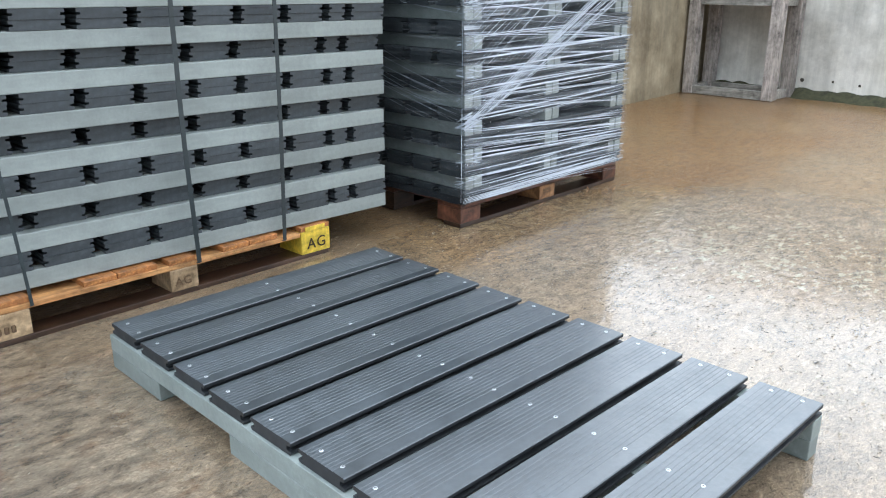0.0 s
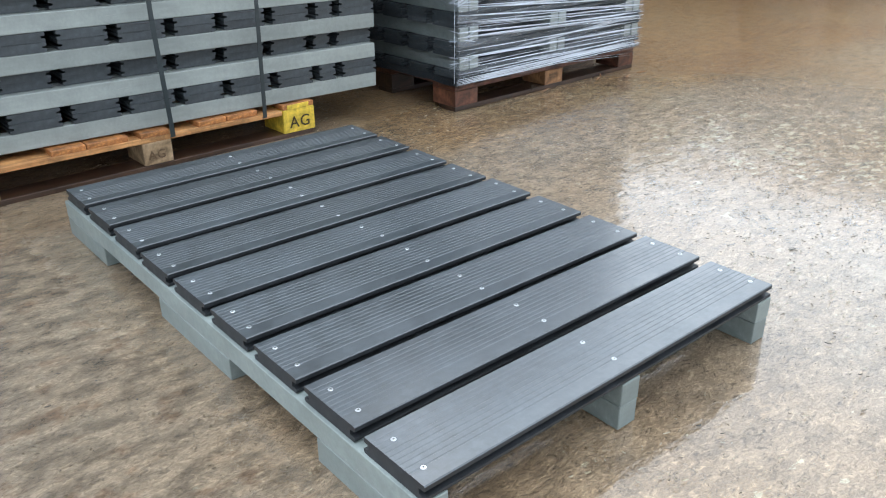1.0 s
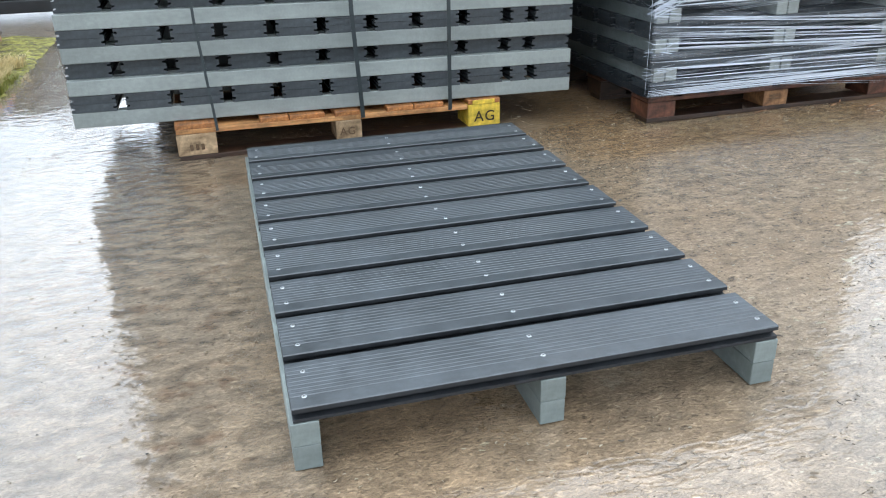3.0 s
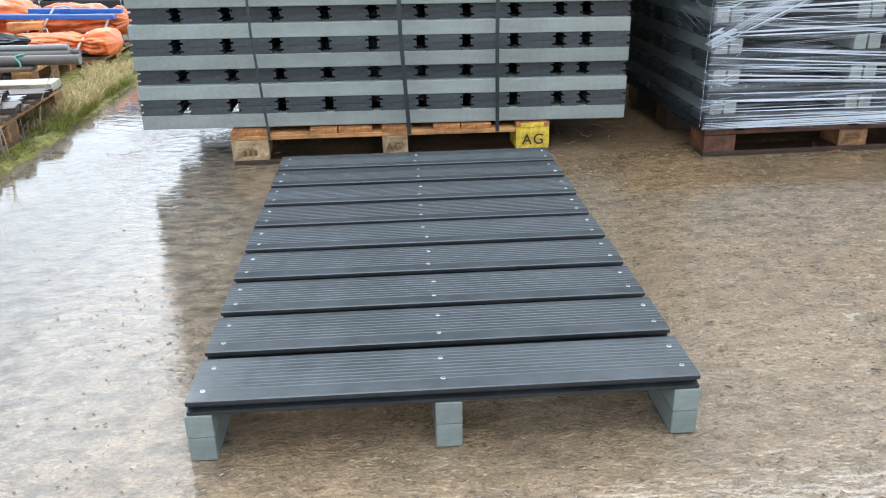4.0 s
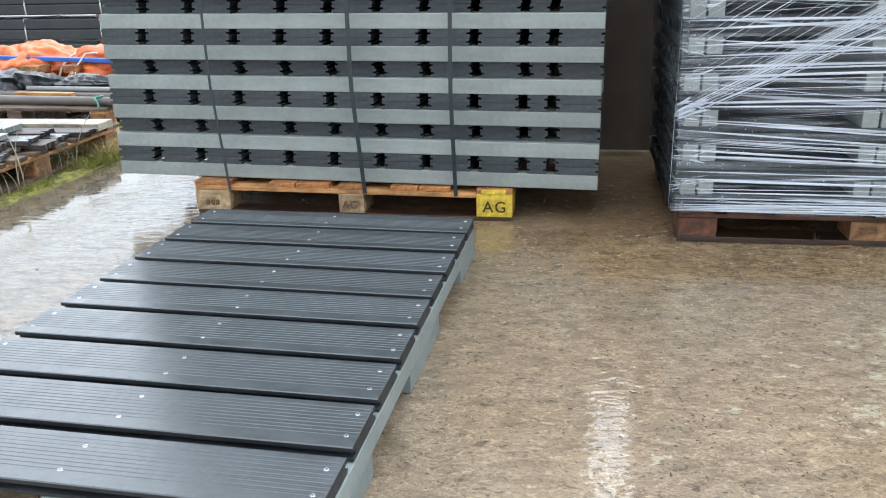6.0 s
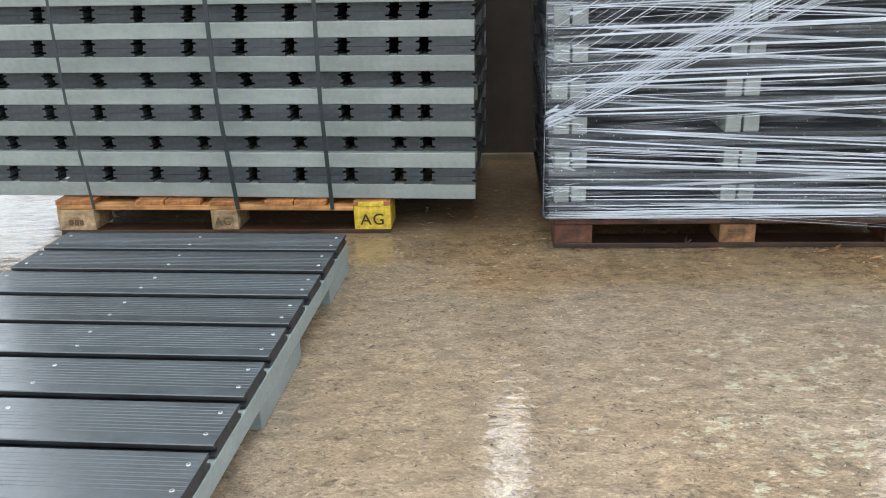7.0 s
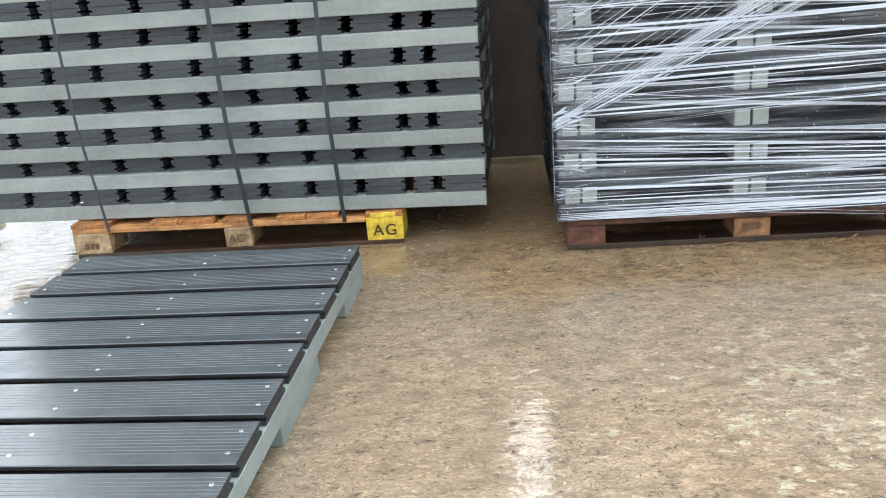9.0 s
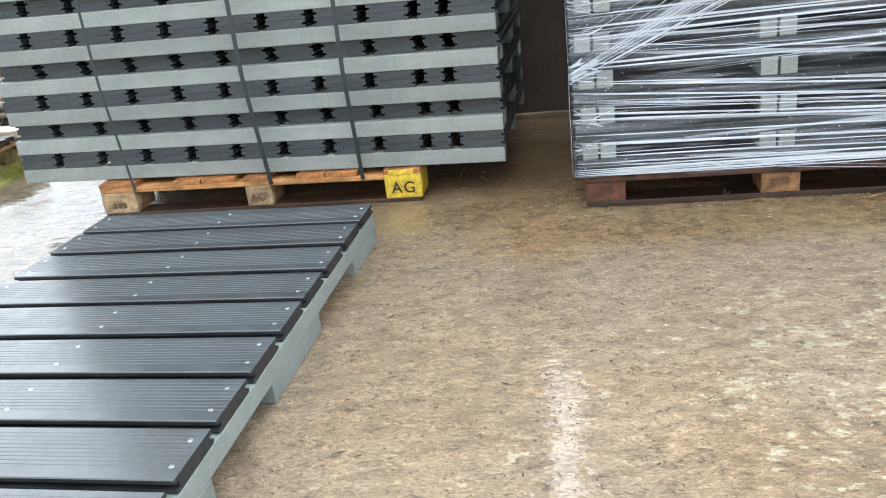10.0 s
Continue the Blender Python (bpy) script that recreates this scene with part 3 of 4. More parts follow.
def stack_straps(top):
    """Flat plastic straps drawn round the stack and under the pallet's top boards."""
    for x0, xm, x1, w in ((0.756, 0.725, 0.708, 0.010), (1.308, 1.284, 1.264, 0.016), (1.665, 1.657, 1.652, 0.015)):
        strap = thing("strap", "dark green-grey plastic strap drawn tight round the panel stack", "strap", group="straps round the panel stack")
        strap.matrix_basis = TILT.copy()
        front = 2.381 + (x0 - 0.611) * 0.0244 - 0.0045
        zs = list(np.linspace(0.092, top + 0.004, 30))
        verts, faces = [], []
        for z in zs:
            x = float(np.interp(z, (0.092, 0.5, top), (x0, xm, x1))) + 0.0015 * math.sin(6 * z + x0)
            y = float(np.interp(z, (0.092, 0.5, 1.1, top), (front, STACK_Y - 0.062, STACK_Y - 0.062, STACK_Y - 0.008)))
            for dx, dy in ((0, 0), (w, 0), (w, 0.002), (0, 0.002)):
                verts.append((x + dx, y + dy, z))
        n = len(zs) - 1
        for i in range(n):
            for q in range(4):
                t = (q + 1) % 4
                faces.append((i * 4 + q, i * 4 + t, i * 4 + 4 + t, i * 4 + 4 + q))
        faces += [(3, 2, 1, 0), tuple(range(4 * n, 4 * n + 4))]
        part("strap_front", closed(mesh_of("strap_front", verts, faces, STRAP)), strap)
        part("strap_foot", box_mesh("strap_foot", w, 0.14, 0.002, STRAP, 0), strap, (x0, front + 0.0005, 0.0905))
        part("strap_top", box_mesh("strap_top", w, 0.96, 0.002, STRAP, 0), strap, (x1, STACK_Y - 0.008, top + 0.003))
        part("strap_back", box_mesh("strap_back", w, 0.002, top - 0.1, STRAP, 0), strap, (x1, STACK_Y + 0.950, 0.105))


stack_straps(stack_top)


# ---- timber pallets ----
def lettering(words, size, mat, parent, at, turn=(90, 0, 0)):
    cu = bpy.data.curves.new("lettering", "FONT")
    cu.body, cu.size, cu.extrude, cu.offset = words, size, 0.0004, 0.0004
    cu.space_character = 1.15
    cu.materials.append(mat)
    part("lettering", cu, parent, at, "stencilled letters", turn)


def board_of(name, sx, sy, sz, mat, parent, at, label="", seed=0):
    r = random.Random(seed)
    me = box_mesh(name, sx, sy, sz, mat, 0.0025, 2)
    for v in me.vertices:
        v.co += Vector((0, 0, 0.0012 * math.sin(5 * v.co.x + seed) * (1 if sx > sy else 0.5)))
    return part(name, me, parent, at, label, (0, 0, r.uniform(-0.4, 0.4) if max(sx, sy) < 0.5 else r.uniform(-0.1, 0.1)))


def light_pallet():
    x0, y0 = 0.611, 2.381
    pal = thing("pallet", "damp pale wooden pallet with one yellow-painted block, under the strapped stack", "pallet", (x0, y0, 0), turn=1.4)
    depth, w = 0.98, 1.279
    rise = (0.0112, 0.0062, 0.0012)
    # bottom boards and rear rows carry the pallet's inner shade in their colour
    for i, y in enumerate((0.002, 0.42, 0.83)):
        board_of("bottom_board", w - 0.01, 0.095, 0.018, WOOD_WET_SHADED, pal, (0.004, y, -0.003), "wet brown bottom board, shade put into its colour", i)
        for j, (x, bw) in enumerate(((0.0, 0.145), (0.598, 0.102), (1.142, 0.137))):
            front = i == 0
            m = YELLOW if front and j == 2 else (WOOD_BLOCK if front else WOOD_WET_SHADED)
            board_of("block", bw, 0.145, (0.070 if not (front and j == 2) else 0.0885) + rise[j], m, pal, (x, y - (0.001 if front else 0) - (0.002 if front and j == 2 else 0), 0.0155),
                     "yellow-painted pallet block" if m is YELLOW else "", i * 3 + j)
        s = board_of("stringer_board", w - (0.141 if i == 0 else 0.0), 0.138, 0.0185, WOOD_NEW if i == 0 else WOOD_WET_SHADED, pal, (0.002, y, 0.0972), "new orange-brown stringer board, the rear ones coloured as in shade", i + 20)
        s.rotation_euler.y = radians(0.5)
    for k, (x, bw) in enumerate(((0.0, 0.150), (0.312, 0.108), (0.424, 0.135), (0.598, 0.098), (0.806, 0.108), (0.918, 0.122), (1.142, 0.137))):
        board_of("top_board", bw, depth - 0.01, 0.0188, WOOD_TOP, pal, (x, 0.002 + 0.003 * (k % 3), 0.1163 - 0.0088 * x - 0.0006), "damp orange-brown top board", k + 40)
    board_of("painted_end", 0.095, 0.004, 0.0185, YELLOW, pal, (1.160, -0.0030, 0.1051), "yellow paint on the board end")
    lettering("AG", 0.061, INK, pal, (1.166, -0.0035, 0.036))
    lettering("AG", 0.042, INK_FADED, pal, (0.612, -0.0015, 0.036))
    for k, bx in enumerate((0.045, 0.066, 0.086)):
        board_of("faded_mark", 0.012, 0.001, 0.022, INK_FADED, pal, (bx, -0.0016, 0.036))
    return pal


def red_pallet():
    x0, y0 = 2.484, 2.268
    pal = thing("pallet", "old red-brown wooden pallet, wet, under the film-wrapped stack", "pallet", (x0, y0, 0), turn=1.6)
    w = 1.235
    # here too bottom boards and rear blocks have the shade coloured in
    for i, y in enumerate((0.0, 0.42, 0.83)):
        board_of("bottom_board", w, 0.10, 0.019, WOOD_WET_SHADED, pal, (0, y, -0.003), "wet brown bottom board, shade put into its colour", i)
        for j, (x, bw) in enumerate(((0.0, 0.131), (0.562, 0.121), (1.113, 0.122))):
            board_of("block", bw, 0.14, 0.066, WOOD_WET_SHADED if i else (WOOD_RED if j != 1 else WOOD_ORANGE), pal, (x, y - 0.001, 0.0162), "", i * 3 + j)
        board_of("stringer_board", w, 0.14, 0.016, WOOD_RED, pal, (0, y, 0.0824), "", i + 20)
    x = 0.0
    for k in range(8):
        board_of("top_board", 0.12, 0.95, 0.0155, WOOD_RED, pal, (k * 0.1592, 0.0, 0.0986), "", k + 40)
    for k in range(2):
        board_of("faded_mark", 0.062 - 0.006 * k, 0.001, 0.007, INK_FADED, pal, (0.59, -0.0018, 0.044 + 0.012 * k))
    return pal


light_pallet()
red_pallet()

# ---- the film-wrapped stack ----
WRAP_X, WRAP_Y, WRAP_W, WRAP_D = 2.458, 2.232, 1.240, 0.985
WRAP = pose(WRAP_X, WRAP_Y, 0, 0, 0, 1.6)


def wrapped_stack(rows=14):
    gaps = tuple(0.1555 + 0.164 * i for i in range(5))
    right = WRAP_D
    rng = random.Random(5)
    up = slatted_panel(gaps, 0.0, right, WRAP_W, (0.078, 0.628, 1.122), False, "y")
    down = slatted_panel(gaps, 0.0, right, WRAP_W, (0.020, 0.570, 1.180), True, "y")
    up_used = down_used = False
    for k in range(rows):
        z = 0.1150 + k * ROW
        dx = rng.uniform(-0.004, 0.004) - 0.0028 * k
        m = WRAP @ pose(dx, rng.uniform(-0.003, 0.003), z + LAYER)
        if down_used:
            copy_thing(down, m)
        else:
            down.matrix_basis, down_used = m, True
        m = WRAP @ pose(dx, 0.004, z + 2 * LAYER + 0.0004)
        if up_used:
            copy_thing(up, m)
        else:
            up.matrix_basis, up_used = m, True
    return 0.1150 + rows * ROW + 3 * LAYER


wrap_top = wrapped_stack()


def film_path(n_side):
    """Plan of the film: round the four sides of the stack, with rounded corners."""
    x0, x1, y0, y1, r = WRAP_X - 0.008, WRAP_X + WRAP_W + 0.008, WRAP_Y - 0.010, WRAP_Y + WRAP_D + 0.010, 0.014
    pts = []
    for (cx, cy, a0), (sx, sy, ex, ey) in zip(
            ((x1 - r, y0 + r, -90), (x1 - r, y1 - r, 0), (x0 + r, y1 - r, 90), (x0 + r, y0 + r, 180)),
            ((x0 + r, y0, x1 - r, y0), (x1, y0 + r, x1, y1 - r), (x1 - r, y1, x0 + r, y1), (x0, y1 - r, x0, y0 + r))):
        for i in range(n_side):
            f = i / n_side
            pts.append((sx + (ex - sx) * f, sy + (ey - sy) * f))
        for i in range(4):
            a = radians(a0 + 90 * i / 4)
            pts.append((cx + r * math.cos(a), cy + r * math.sin(a)))
    return pts


def film_cover(top):
    film = thing("stretch_film", "clear stretch film wound round the panel stack, milky streaks", "plastic film")
    film.matrix_basis = WRAP @ pose(-WRAP_X, -WRAP_Y, 0)
    plan = film_path(70)
    rows = 120
    verts, faces, uvs = [], [], []
    n = len(plan)
    run = [0.0]
    for i in range(n):
        a, b = Vector(plan[i]), Vector(plan[(i + 1) % n])
        run.append(run[-1] + (b - a).length)
    cx, cy = WRAP_X + WRAP_W / 2, WRAP_Y + WRAP_D / 2
    for j in range(rows + 1):
        f = j / rows
        z = 0.113 + (top - 0.113) * f
        for i in range(n + 1):
            x, y = plan[i % n]
            s = run[i]
            k = 0.0035 * noise.noise(Vector((s * 1.5, z * 38 + s * 0.8, 0))) + 0.003 * noise.noise(Vector((s * 7, z * 11, 5)))
            d = Vector((x - cx, y - cy)).normalized()
            lean = 0.024 * min(1.0, (z - 0.11) / 0.9) if x < WRAP_X + 0.03 else 0.0
            verts.append((x + d.x * k - lean, y + d.y * k, z - (0.010 * noise.noise(Vector((s * 3, 0, 9))) if j == 0 else 0)))
            uvs.append((s, z))
    w = n + 1
    for j in range(rows):
        for i in range(n):
            faces.append((j * w + i, j * w + i + 1, (j + 1) * w + i + 1, (j + 1) * w + i))
    me = mesh_of("film_sheet", verts, faces, FILM, True)
    lay = me.uv_layers.new(name="UVMap")
    for loop in me.loops:
        lay.data[loop.index].uv = uvs[loop.vertex_index]
    me.materials.append(FILM_SHADED)
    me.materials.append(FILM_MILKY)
    # the near side gets the film with shade in its tint
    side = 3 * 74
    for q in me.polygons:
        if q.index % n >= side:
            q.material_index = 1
        elif q.center.z > 0.78 + 0.10 * noise.noise(Vector((q.center.x * 4, q.center.y * 4, 1))) + 0.25 * (q.center.x - WRAP_X):
            q.material_index = 2
    part("film_sheet", me, film, label="thin clear film with pulled streaks")
    return film


film = film_cover(wrap_top)


def base_sheet():
    """Black sheeting between the pallet and the wrapped stack, its rim sagging over the pallet's edge."""
    verts, faces = [], []
    nx, ny = 60, 48
    for j in range(ny + 1):
        for i in range(nx + 1):
            x, y = -0.006 + (WRAP_W + 0.012) * i / nx, -0.006 + (WRAP_D + 0.012) * j / ny
            rim = i in (0, nx) or j in (0, ny)
            z = 0.1425 if not rim else 0.118 + 0.007 * noise.noise(Vector((x * 9, y * 9, 2)))
            verts.append((x, y, z))
    w = nx + 1
    for j in range(ny):
        for i in range(nx):
            faces.append((j * w + i, j * w + i + 1, (j + 1) * w + i + 1, (j + 1) * w + i))
    ob = new("plastic_sheet", mesh_of("plastic_sheet", verts, faces, BLACK_SHEET))
    thick = ob.modifiers.new("thick", "SOLIDIFY")
    thick.thickness = 0.0015
    ob.matrix_basis = WRAP
    tagged(ob, "black plastic sheet laid between the red-brown pallet and the wrapped stack", "plastic sheet")


base_sheet()


def film_strands(film, top):
    """Roped strands of the film on the front and round onto the near side."""
    rng = random.Random(21)
    y = WRAP_Y - 0.014
    x0, x1 = WRAP_X - 0.010, WRAP_X + WRAP_W + 0.003

    def strand(a, b, r, sag=0.0, steps=14, mat=None, flat=0.3):
        pts, rad = [], []
        ph = rng.uniform(0, 6)
        for i in range(steps + 1):
            f = i / steps
            q = Vector(a).lerp(Vector(b), f)
            q.z += sag * math.sin(math.pi * f) + 0.0025 * math.sin(5 * f + ph)
            q.y -= 0.002 * (1 + math.sin(7 * f + ph))
            pts.append(q)
            rad.append(r * (0.5 + 0.5 * abs(math.sin(4 * f + ph))) * max(0.12, min(1.0, f * 6, (1 - f) * 6)))
        me = rod_mesh("strand", pts, rad, mat or STRAND, 4, flat)
        lay = me.uv_layers.new(name="UVMap")
        for loop in me.loops:
            c = me.vertices[loop.vertex_index].co
            lay.data[loop.index].uv = (c.x, c.z)
        part("strand", me, film)

    for i in range(5):
        strand((x0, y, 0.122 + 0.006 * i), (x1, y, 0.124 + 0.0065 * i), rng.choice((0.002, 0.004)), 0.002)
    z = 0.165
    while z < top - 0.05:
        slope = rng.choice((-0.085, -0.07, -0.05, -0.03, 0.0, 0.03, 0.06))
        a = x0 + (0 if rng.random() < 0.55 else rng.uniform(0.05, 0.5))
        for k in range(rng.choice((1, 1, 2, 3))):
            b = x1 if rng.random() < 0.75 else x1 - rng.uniform(0.1, 0.5)
            zz = z + k * rng.uniform(0.004, 0.009)
            strand((a, y, zz), (b, y, zz + (slope + rng.uniform(-0.01, 0.01)) * (b - a)), rng.choice((0.0006, 0.0008, 0.0010, 0.0014, 0.0022)), rng.uniform(-0.006, 0.006))
        z += rng.uniform(0.035, 0.090)
    # bold white ropes: nearly level low down, falling to the right above that, rising again higher up
    for z0, s in ((0.150, 0.004), (0.163, -0.004), (0.192, -0.012), (0.232, -0.020), (0.262, -0.018), (0.312, -0.030), (0.331, -0.040), (0.352, -0.046),
                  (0.377, -0.052), (0.398, -0.066), (0.428, -0.058), (0.470, 0.020), (0.486, 0.030), (0.524, 0.028), (0.556, 0.034), (0.590, 0.022),
                  (0.634, 0.030), (0.668, 0.026), (0.712, 0.034), (0.745, 0.020), (0.802, 0.030), (0.866, 0.024), (0.93, 0.03), (1.01, 0.02)):
        for k in range(rng.choice((1, 1, 2))):
            zz = z0 + 0.007 * k + rng.uniform(-0.003, 0.003)
            strand((x0, y - 0.002, zz), (x1, y - 0.002, zz + (s + rng.uniform(-0.006, 0.006)) * (x1 - x0)), rng.choice((0.0018, 0.0028, 0.0042)), rng.uniform(-0.004, 0.004), 18, STRAND, 0.22)
    # broad flat pleats among the strands
    for i in range(34):
        z0 = 0.16 + 0.085 * i + rng.uniform(-0.022, 0.022)
        if z0 > top - 0.08:
            break
        s = rng.choice((-0.075, -0.06, -0.045, -0.02, 0.01, 0.035))
        a = x0 + rng.choice((0.0, 0.0, 0.12, 0.35))
        strand((a, y + 0.001, z0), (x1, y + 0.001, z0 + s * (x1 - a)), rng.uniform(0.0035, 0.0085), rng.uniform(-0.008, 0.008), 16, PLEAT, 0.12)
    # the diagonal fan, gathered at the near corner and running up across the front
    for i in range(20):
        f = i / 19
        z0 = 0.428 + 0.052 * f + rng.uniform(-0.004, 0.004)
        s = 0.455 + 0.085 * f + rng.uniform(-0.008, 0.008)
        strand((x0, y - 0.004, z0), (x1, y - 0.004, z0 + s * (x1 - x0)), rng.choice((0.0008, 0.0011, 0.0016, 0.0026)), 0.0, 16)
    for i in range(26):
        z0 = 0.48 + 0.026 * i + rng.uniform(-0.008, 0.008)
        s = rng.uniform(0.55, 0.68)
        b = min(x1, x0 + rng.uniform(0.45, 1.2))
        strand((x0, y - 0.003, z0), (b, y - 0.003, z0 + s * (b - x0)), rng.choice((0.0007, 0.0010, 0.0014)), 0.0, 14)
    # gathers on the corner
    for z0 in (0.20, 0.30, 0.45, 0.55, 0.66, 0.78, 0.93, 1.1):
        for j in range(6):
            zz = z0 + rng.uniform(-0.015, 0.015)
            strand((x0 - 0.002, y + 0.05, zz + rng.uniform(-0.03, 0.03)), (x0 + rng.uniform(0.05, 0.14), y - 0.003, zz + rng.uniform(-0.02, 0.05)), rng.choice((0.0010, 0.0016, 0.0030)), 0, 6)
    for j in range(16):
        zz = rng.gauss(0.455, 0.018)
        strand((x0 - 0.003, y + rng.uniform(0.0, 0.05), zz), (x0 + rng.uniform(0.03, 0.11), y - 0.005, zz + rng.uniform(-0.005, 0.06)), rng.choice((0.0016, 0.0030, 0.0045)), 0, 8, STRAND, 0.4)
    # creased film standing off the near corner
    for k in range(1):
        zs = np.linspace(0.13, top - 0.1, 40)
        pts = [(x0 - 0.004 - 0.006 * k + 0.006 * noise.noise(Vector((0, k, q * 5))), y + 0.010 + 0.004 * k, q) for q in zs]
        me = rod_mesh("corner_crease", pts, [0.0012 + 0.0016 * abs(noise.noise(Vector((3, k, q * 9)))) for q in zs], STRAND, 4, 0.5)
        lay = me.uv_layers.new(name="UVMap")
        for loop in me.loops:
            c = me.vertices[loop.vertex_index].co
            lay.data[loop.index].uv = (c.z, c.x)
        part("corner_crease", me, film)
    # the near side: a second layer of film pulled across its upper part
    xs = WRAP_X - 0.013
    for i in range(12):
        z0 = 0.42 + 0.016 * i + rng.uniform(-0.004, 0.004)
        s = rng.uniform(0.24, 0.34)
        strand((xs, WRAP_Y, z0), (xs, WRAP_Y + 0.97, z0 + s * 0.97), rng.choice((0.0007, 0.0010, 0.0016)), -0.02, 12)
    z = 0.9
    while z < top - 0.05:
        d = rng.uniform(0.3, 0.9)
        strand((xs, WRAP_Y, z), (xs, WRAP_Y + d, z + rng.uniform(-0.05, 0.1)), rng.choice((0.0012, 0.002)), 0, 8)
        z += rng.uniform(0.03, 0.09)


film_strands(film, wrap_top)


# ---- the timber frame in the corner of the yard ----
def corner_frame():
    fr = thing("crate_stand", "open damp grey-brown timber frame standing in the yard corner", "stand", (7.13, 3.84, 0), turn=-90)
    w, d, h, t = 0.87, 0.47, 0.90, 0.10
    for x in (0, w - t):
        for y in (0, d - t):
            board_of("post", t, t, h, WOOD_POST, fr, (x, y, 0), "pale damp timber post", int(x * 10 + y))
    for z, nm in ((0.0, "bottom_rail"), (h - 0.10, "top_rail")):
        for y in (0.012, d - t + 0.012):
            board_of(nm, w - 2 * t, 0.06, 0.075, WOOD_FRAME, fr, (t, y, z))
        for x in (0.012, w - t + 0.012):
            board_of(nm, 0.06, d - 2 * t, 0.075, WOOD_FRAME, fr, (x, t, z))
    for k in range(4):
        board_of("shelf_board", w + 0.03, 0.112, 0.022, WOOD_FRAME, fr, (-0.015, 0.005 + 0.118 * k, h), "", k)
    return fr


corner_frame()


# ---- stores along the left edge of the yard ----
def verge():
    verts, faces = [], []
    ys = np.linspace(1.2, 5.6, 260)
    cols = 30
    for i, y in enumerate(ys):
        edge = -0.262 + 0.04 * noise.noise(Vector((0, y * 3, 1))) + 0.028 * noise.noise(Vector((0, y * 14, 4)))
        for j in range(cols):
            f = j / (cols - 1)
            x = edge - f * 0.55
            full = min(1.0, max(0.0, (y - 3.45) / 0.2))
            bank = 0.013 * math.sin(math.pi * min(1.0, f / 0.24))
            h = bank + (0.026 * math.sin(min(1, f * 1.6) * math.pi / 2) - bank) * full
            h += (0.010 * noise.noise(Vector((x * 14, y * 14, 0))) + 0.007 * noise.noise(Vector((x * 45, y * 45, 2)))) * (min(1, f * 6) if f < 0.2 or full else 0.3) - (0.006 if j == 0 else 0)
            verts.append((x, y, h))
    for i in range(len(ys) - 1):
        for j in range(cols - 1):
            faces.append((i * cols + j, i * cols + j + 1, (i + 1) * cols + j + 1, (i + 1) * cols + j))
    ob = new("verge", mesh_of("verge", verts, faces, MOSS, True))
    tagged(ob, "mossy soil verge along the yard edge", "verge", kind="structure")


def grass(name, label, count, area, height, mat, seed, lean):
    rng = random.Random(seed)
    verts, faces = [], []
    x0, x1, y0, y1 = area
    for i in range(count):
        x = rng.uniform(x0, x1)
        y = rng.uniform(y0, y1)
        if noise.noise(Vector((x * 6, y * 4, seed))) < -0.15:
            continue
        h = height * rng.uniform(0.35, 1.0)
        a = rng.uniform(0, 2 * math.pi)
        w = rng.uniform(0.0012, 0.0028)
        u = Vector((math.cos(a), math.sin(a), 0)) * w
        tip = Vector((rng.gauss(0.15, 0.5), rng.gauss(-0.2, 0.5), 0)) * h * lean
        b = len(verts)
        root = Vector((x, y, 0.008))
        for f in (0.0, 0.5, 0.85):
            c = root + tip * f * f + Vector((0, 0, h * f * (1 - 0.25 * f)))
            verts += [c - u * (1 - f * 0.7), c + u * (1 - f * 0.7)]
        verts.append(root + tip + Vector((0, 0, h * 0.72)))
        faces += [(b, b + 1, b + 3, b + 2), (b + 2, b + 3, b + 5, b + 4), (b + 4, b + 5, b + 6)]
    ob = new(name, mesh_of(name, verts, faces, mat))
    tagged(ob, label, "grass", kind="stuff")


verge()
grass("dry_grass", "tufts of dry straw-coloured grass on the verge", 6200, (-0.62, -0.30, 3.25, 4.6), 0.115, GRASS_DRY, 2, 1.0)
grass("green_grass", "short yellow-green grass and moss along the verge", 3800, (-0.375, -0.265, 1.3, 3.5), 0.026, GRASS_GREEN, 3, 0.8)
grass("green_grass", "tufts of green grass among the dry straw", 3400, (-0.52, -0.27, 3.0, 4.2), 0.060, GRASS_GREEN, 9, 0.9)


def store_pallet(x, y, w, d, top, label, turn=0.0):
    pal = thing("pallet", label, "pallet", (x, y, 0), "pallets at the yard edge", turn)
    rng = random.Random(int(w * 100 + y * 10))
    for j in range(3):
        xx = j * (w - 0.1) / 2
        board_of("bottom_board", 0.1, d, 0.018, WOOD_OLD, pal, (xx, 0, 0.0))
        for i in range(3):
            board_of("block", 0.1, 0.12, top - 0.056, WOOD_ORANGE if j == 2 else WOOD_OLD, pal, (xx, i * (d - 0.12) / 2, 0.018), "", i + j)
        board_of("stringer_board", 0.1, d, 0.018, WOOD_NEW if j == 2 else WOOD_OLD, pal, (xx, 0, top - 0.038), "", j)
    n = int(d / 0.15)
    for i in range(n):
        board_of("top_board", w + 0.02, 0.105, 0.0195, WOOD_OLD, pal, (-0.01, i * (d - 0.105) / (n - 1), top - 0.0198), "", i)
    return pal


store_pallet(-1.575, 2.12, 1.18, 1.36, 0.135, "weathered wooden pallet at the yard edge, loaded with planks", 2)
store_pallet(-1.95, 3.84, 1.22, 0.74, 0.158, "weathered wooden pallet at the yard edge, loaded with pipes", 1)
store_pallet(-2.30, 4.60, 1.70, 0.85, 0.088, "weathered wooden pallet under an orange tarpaulin bundle")


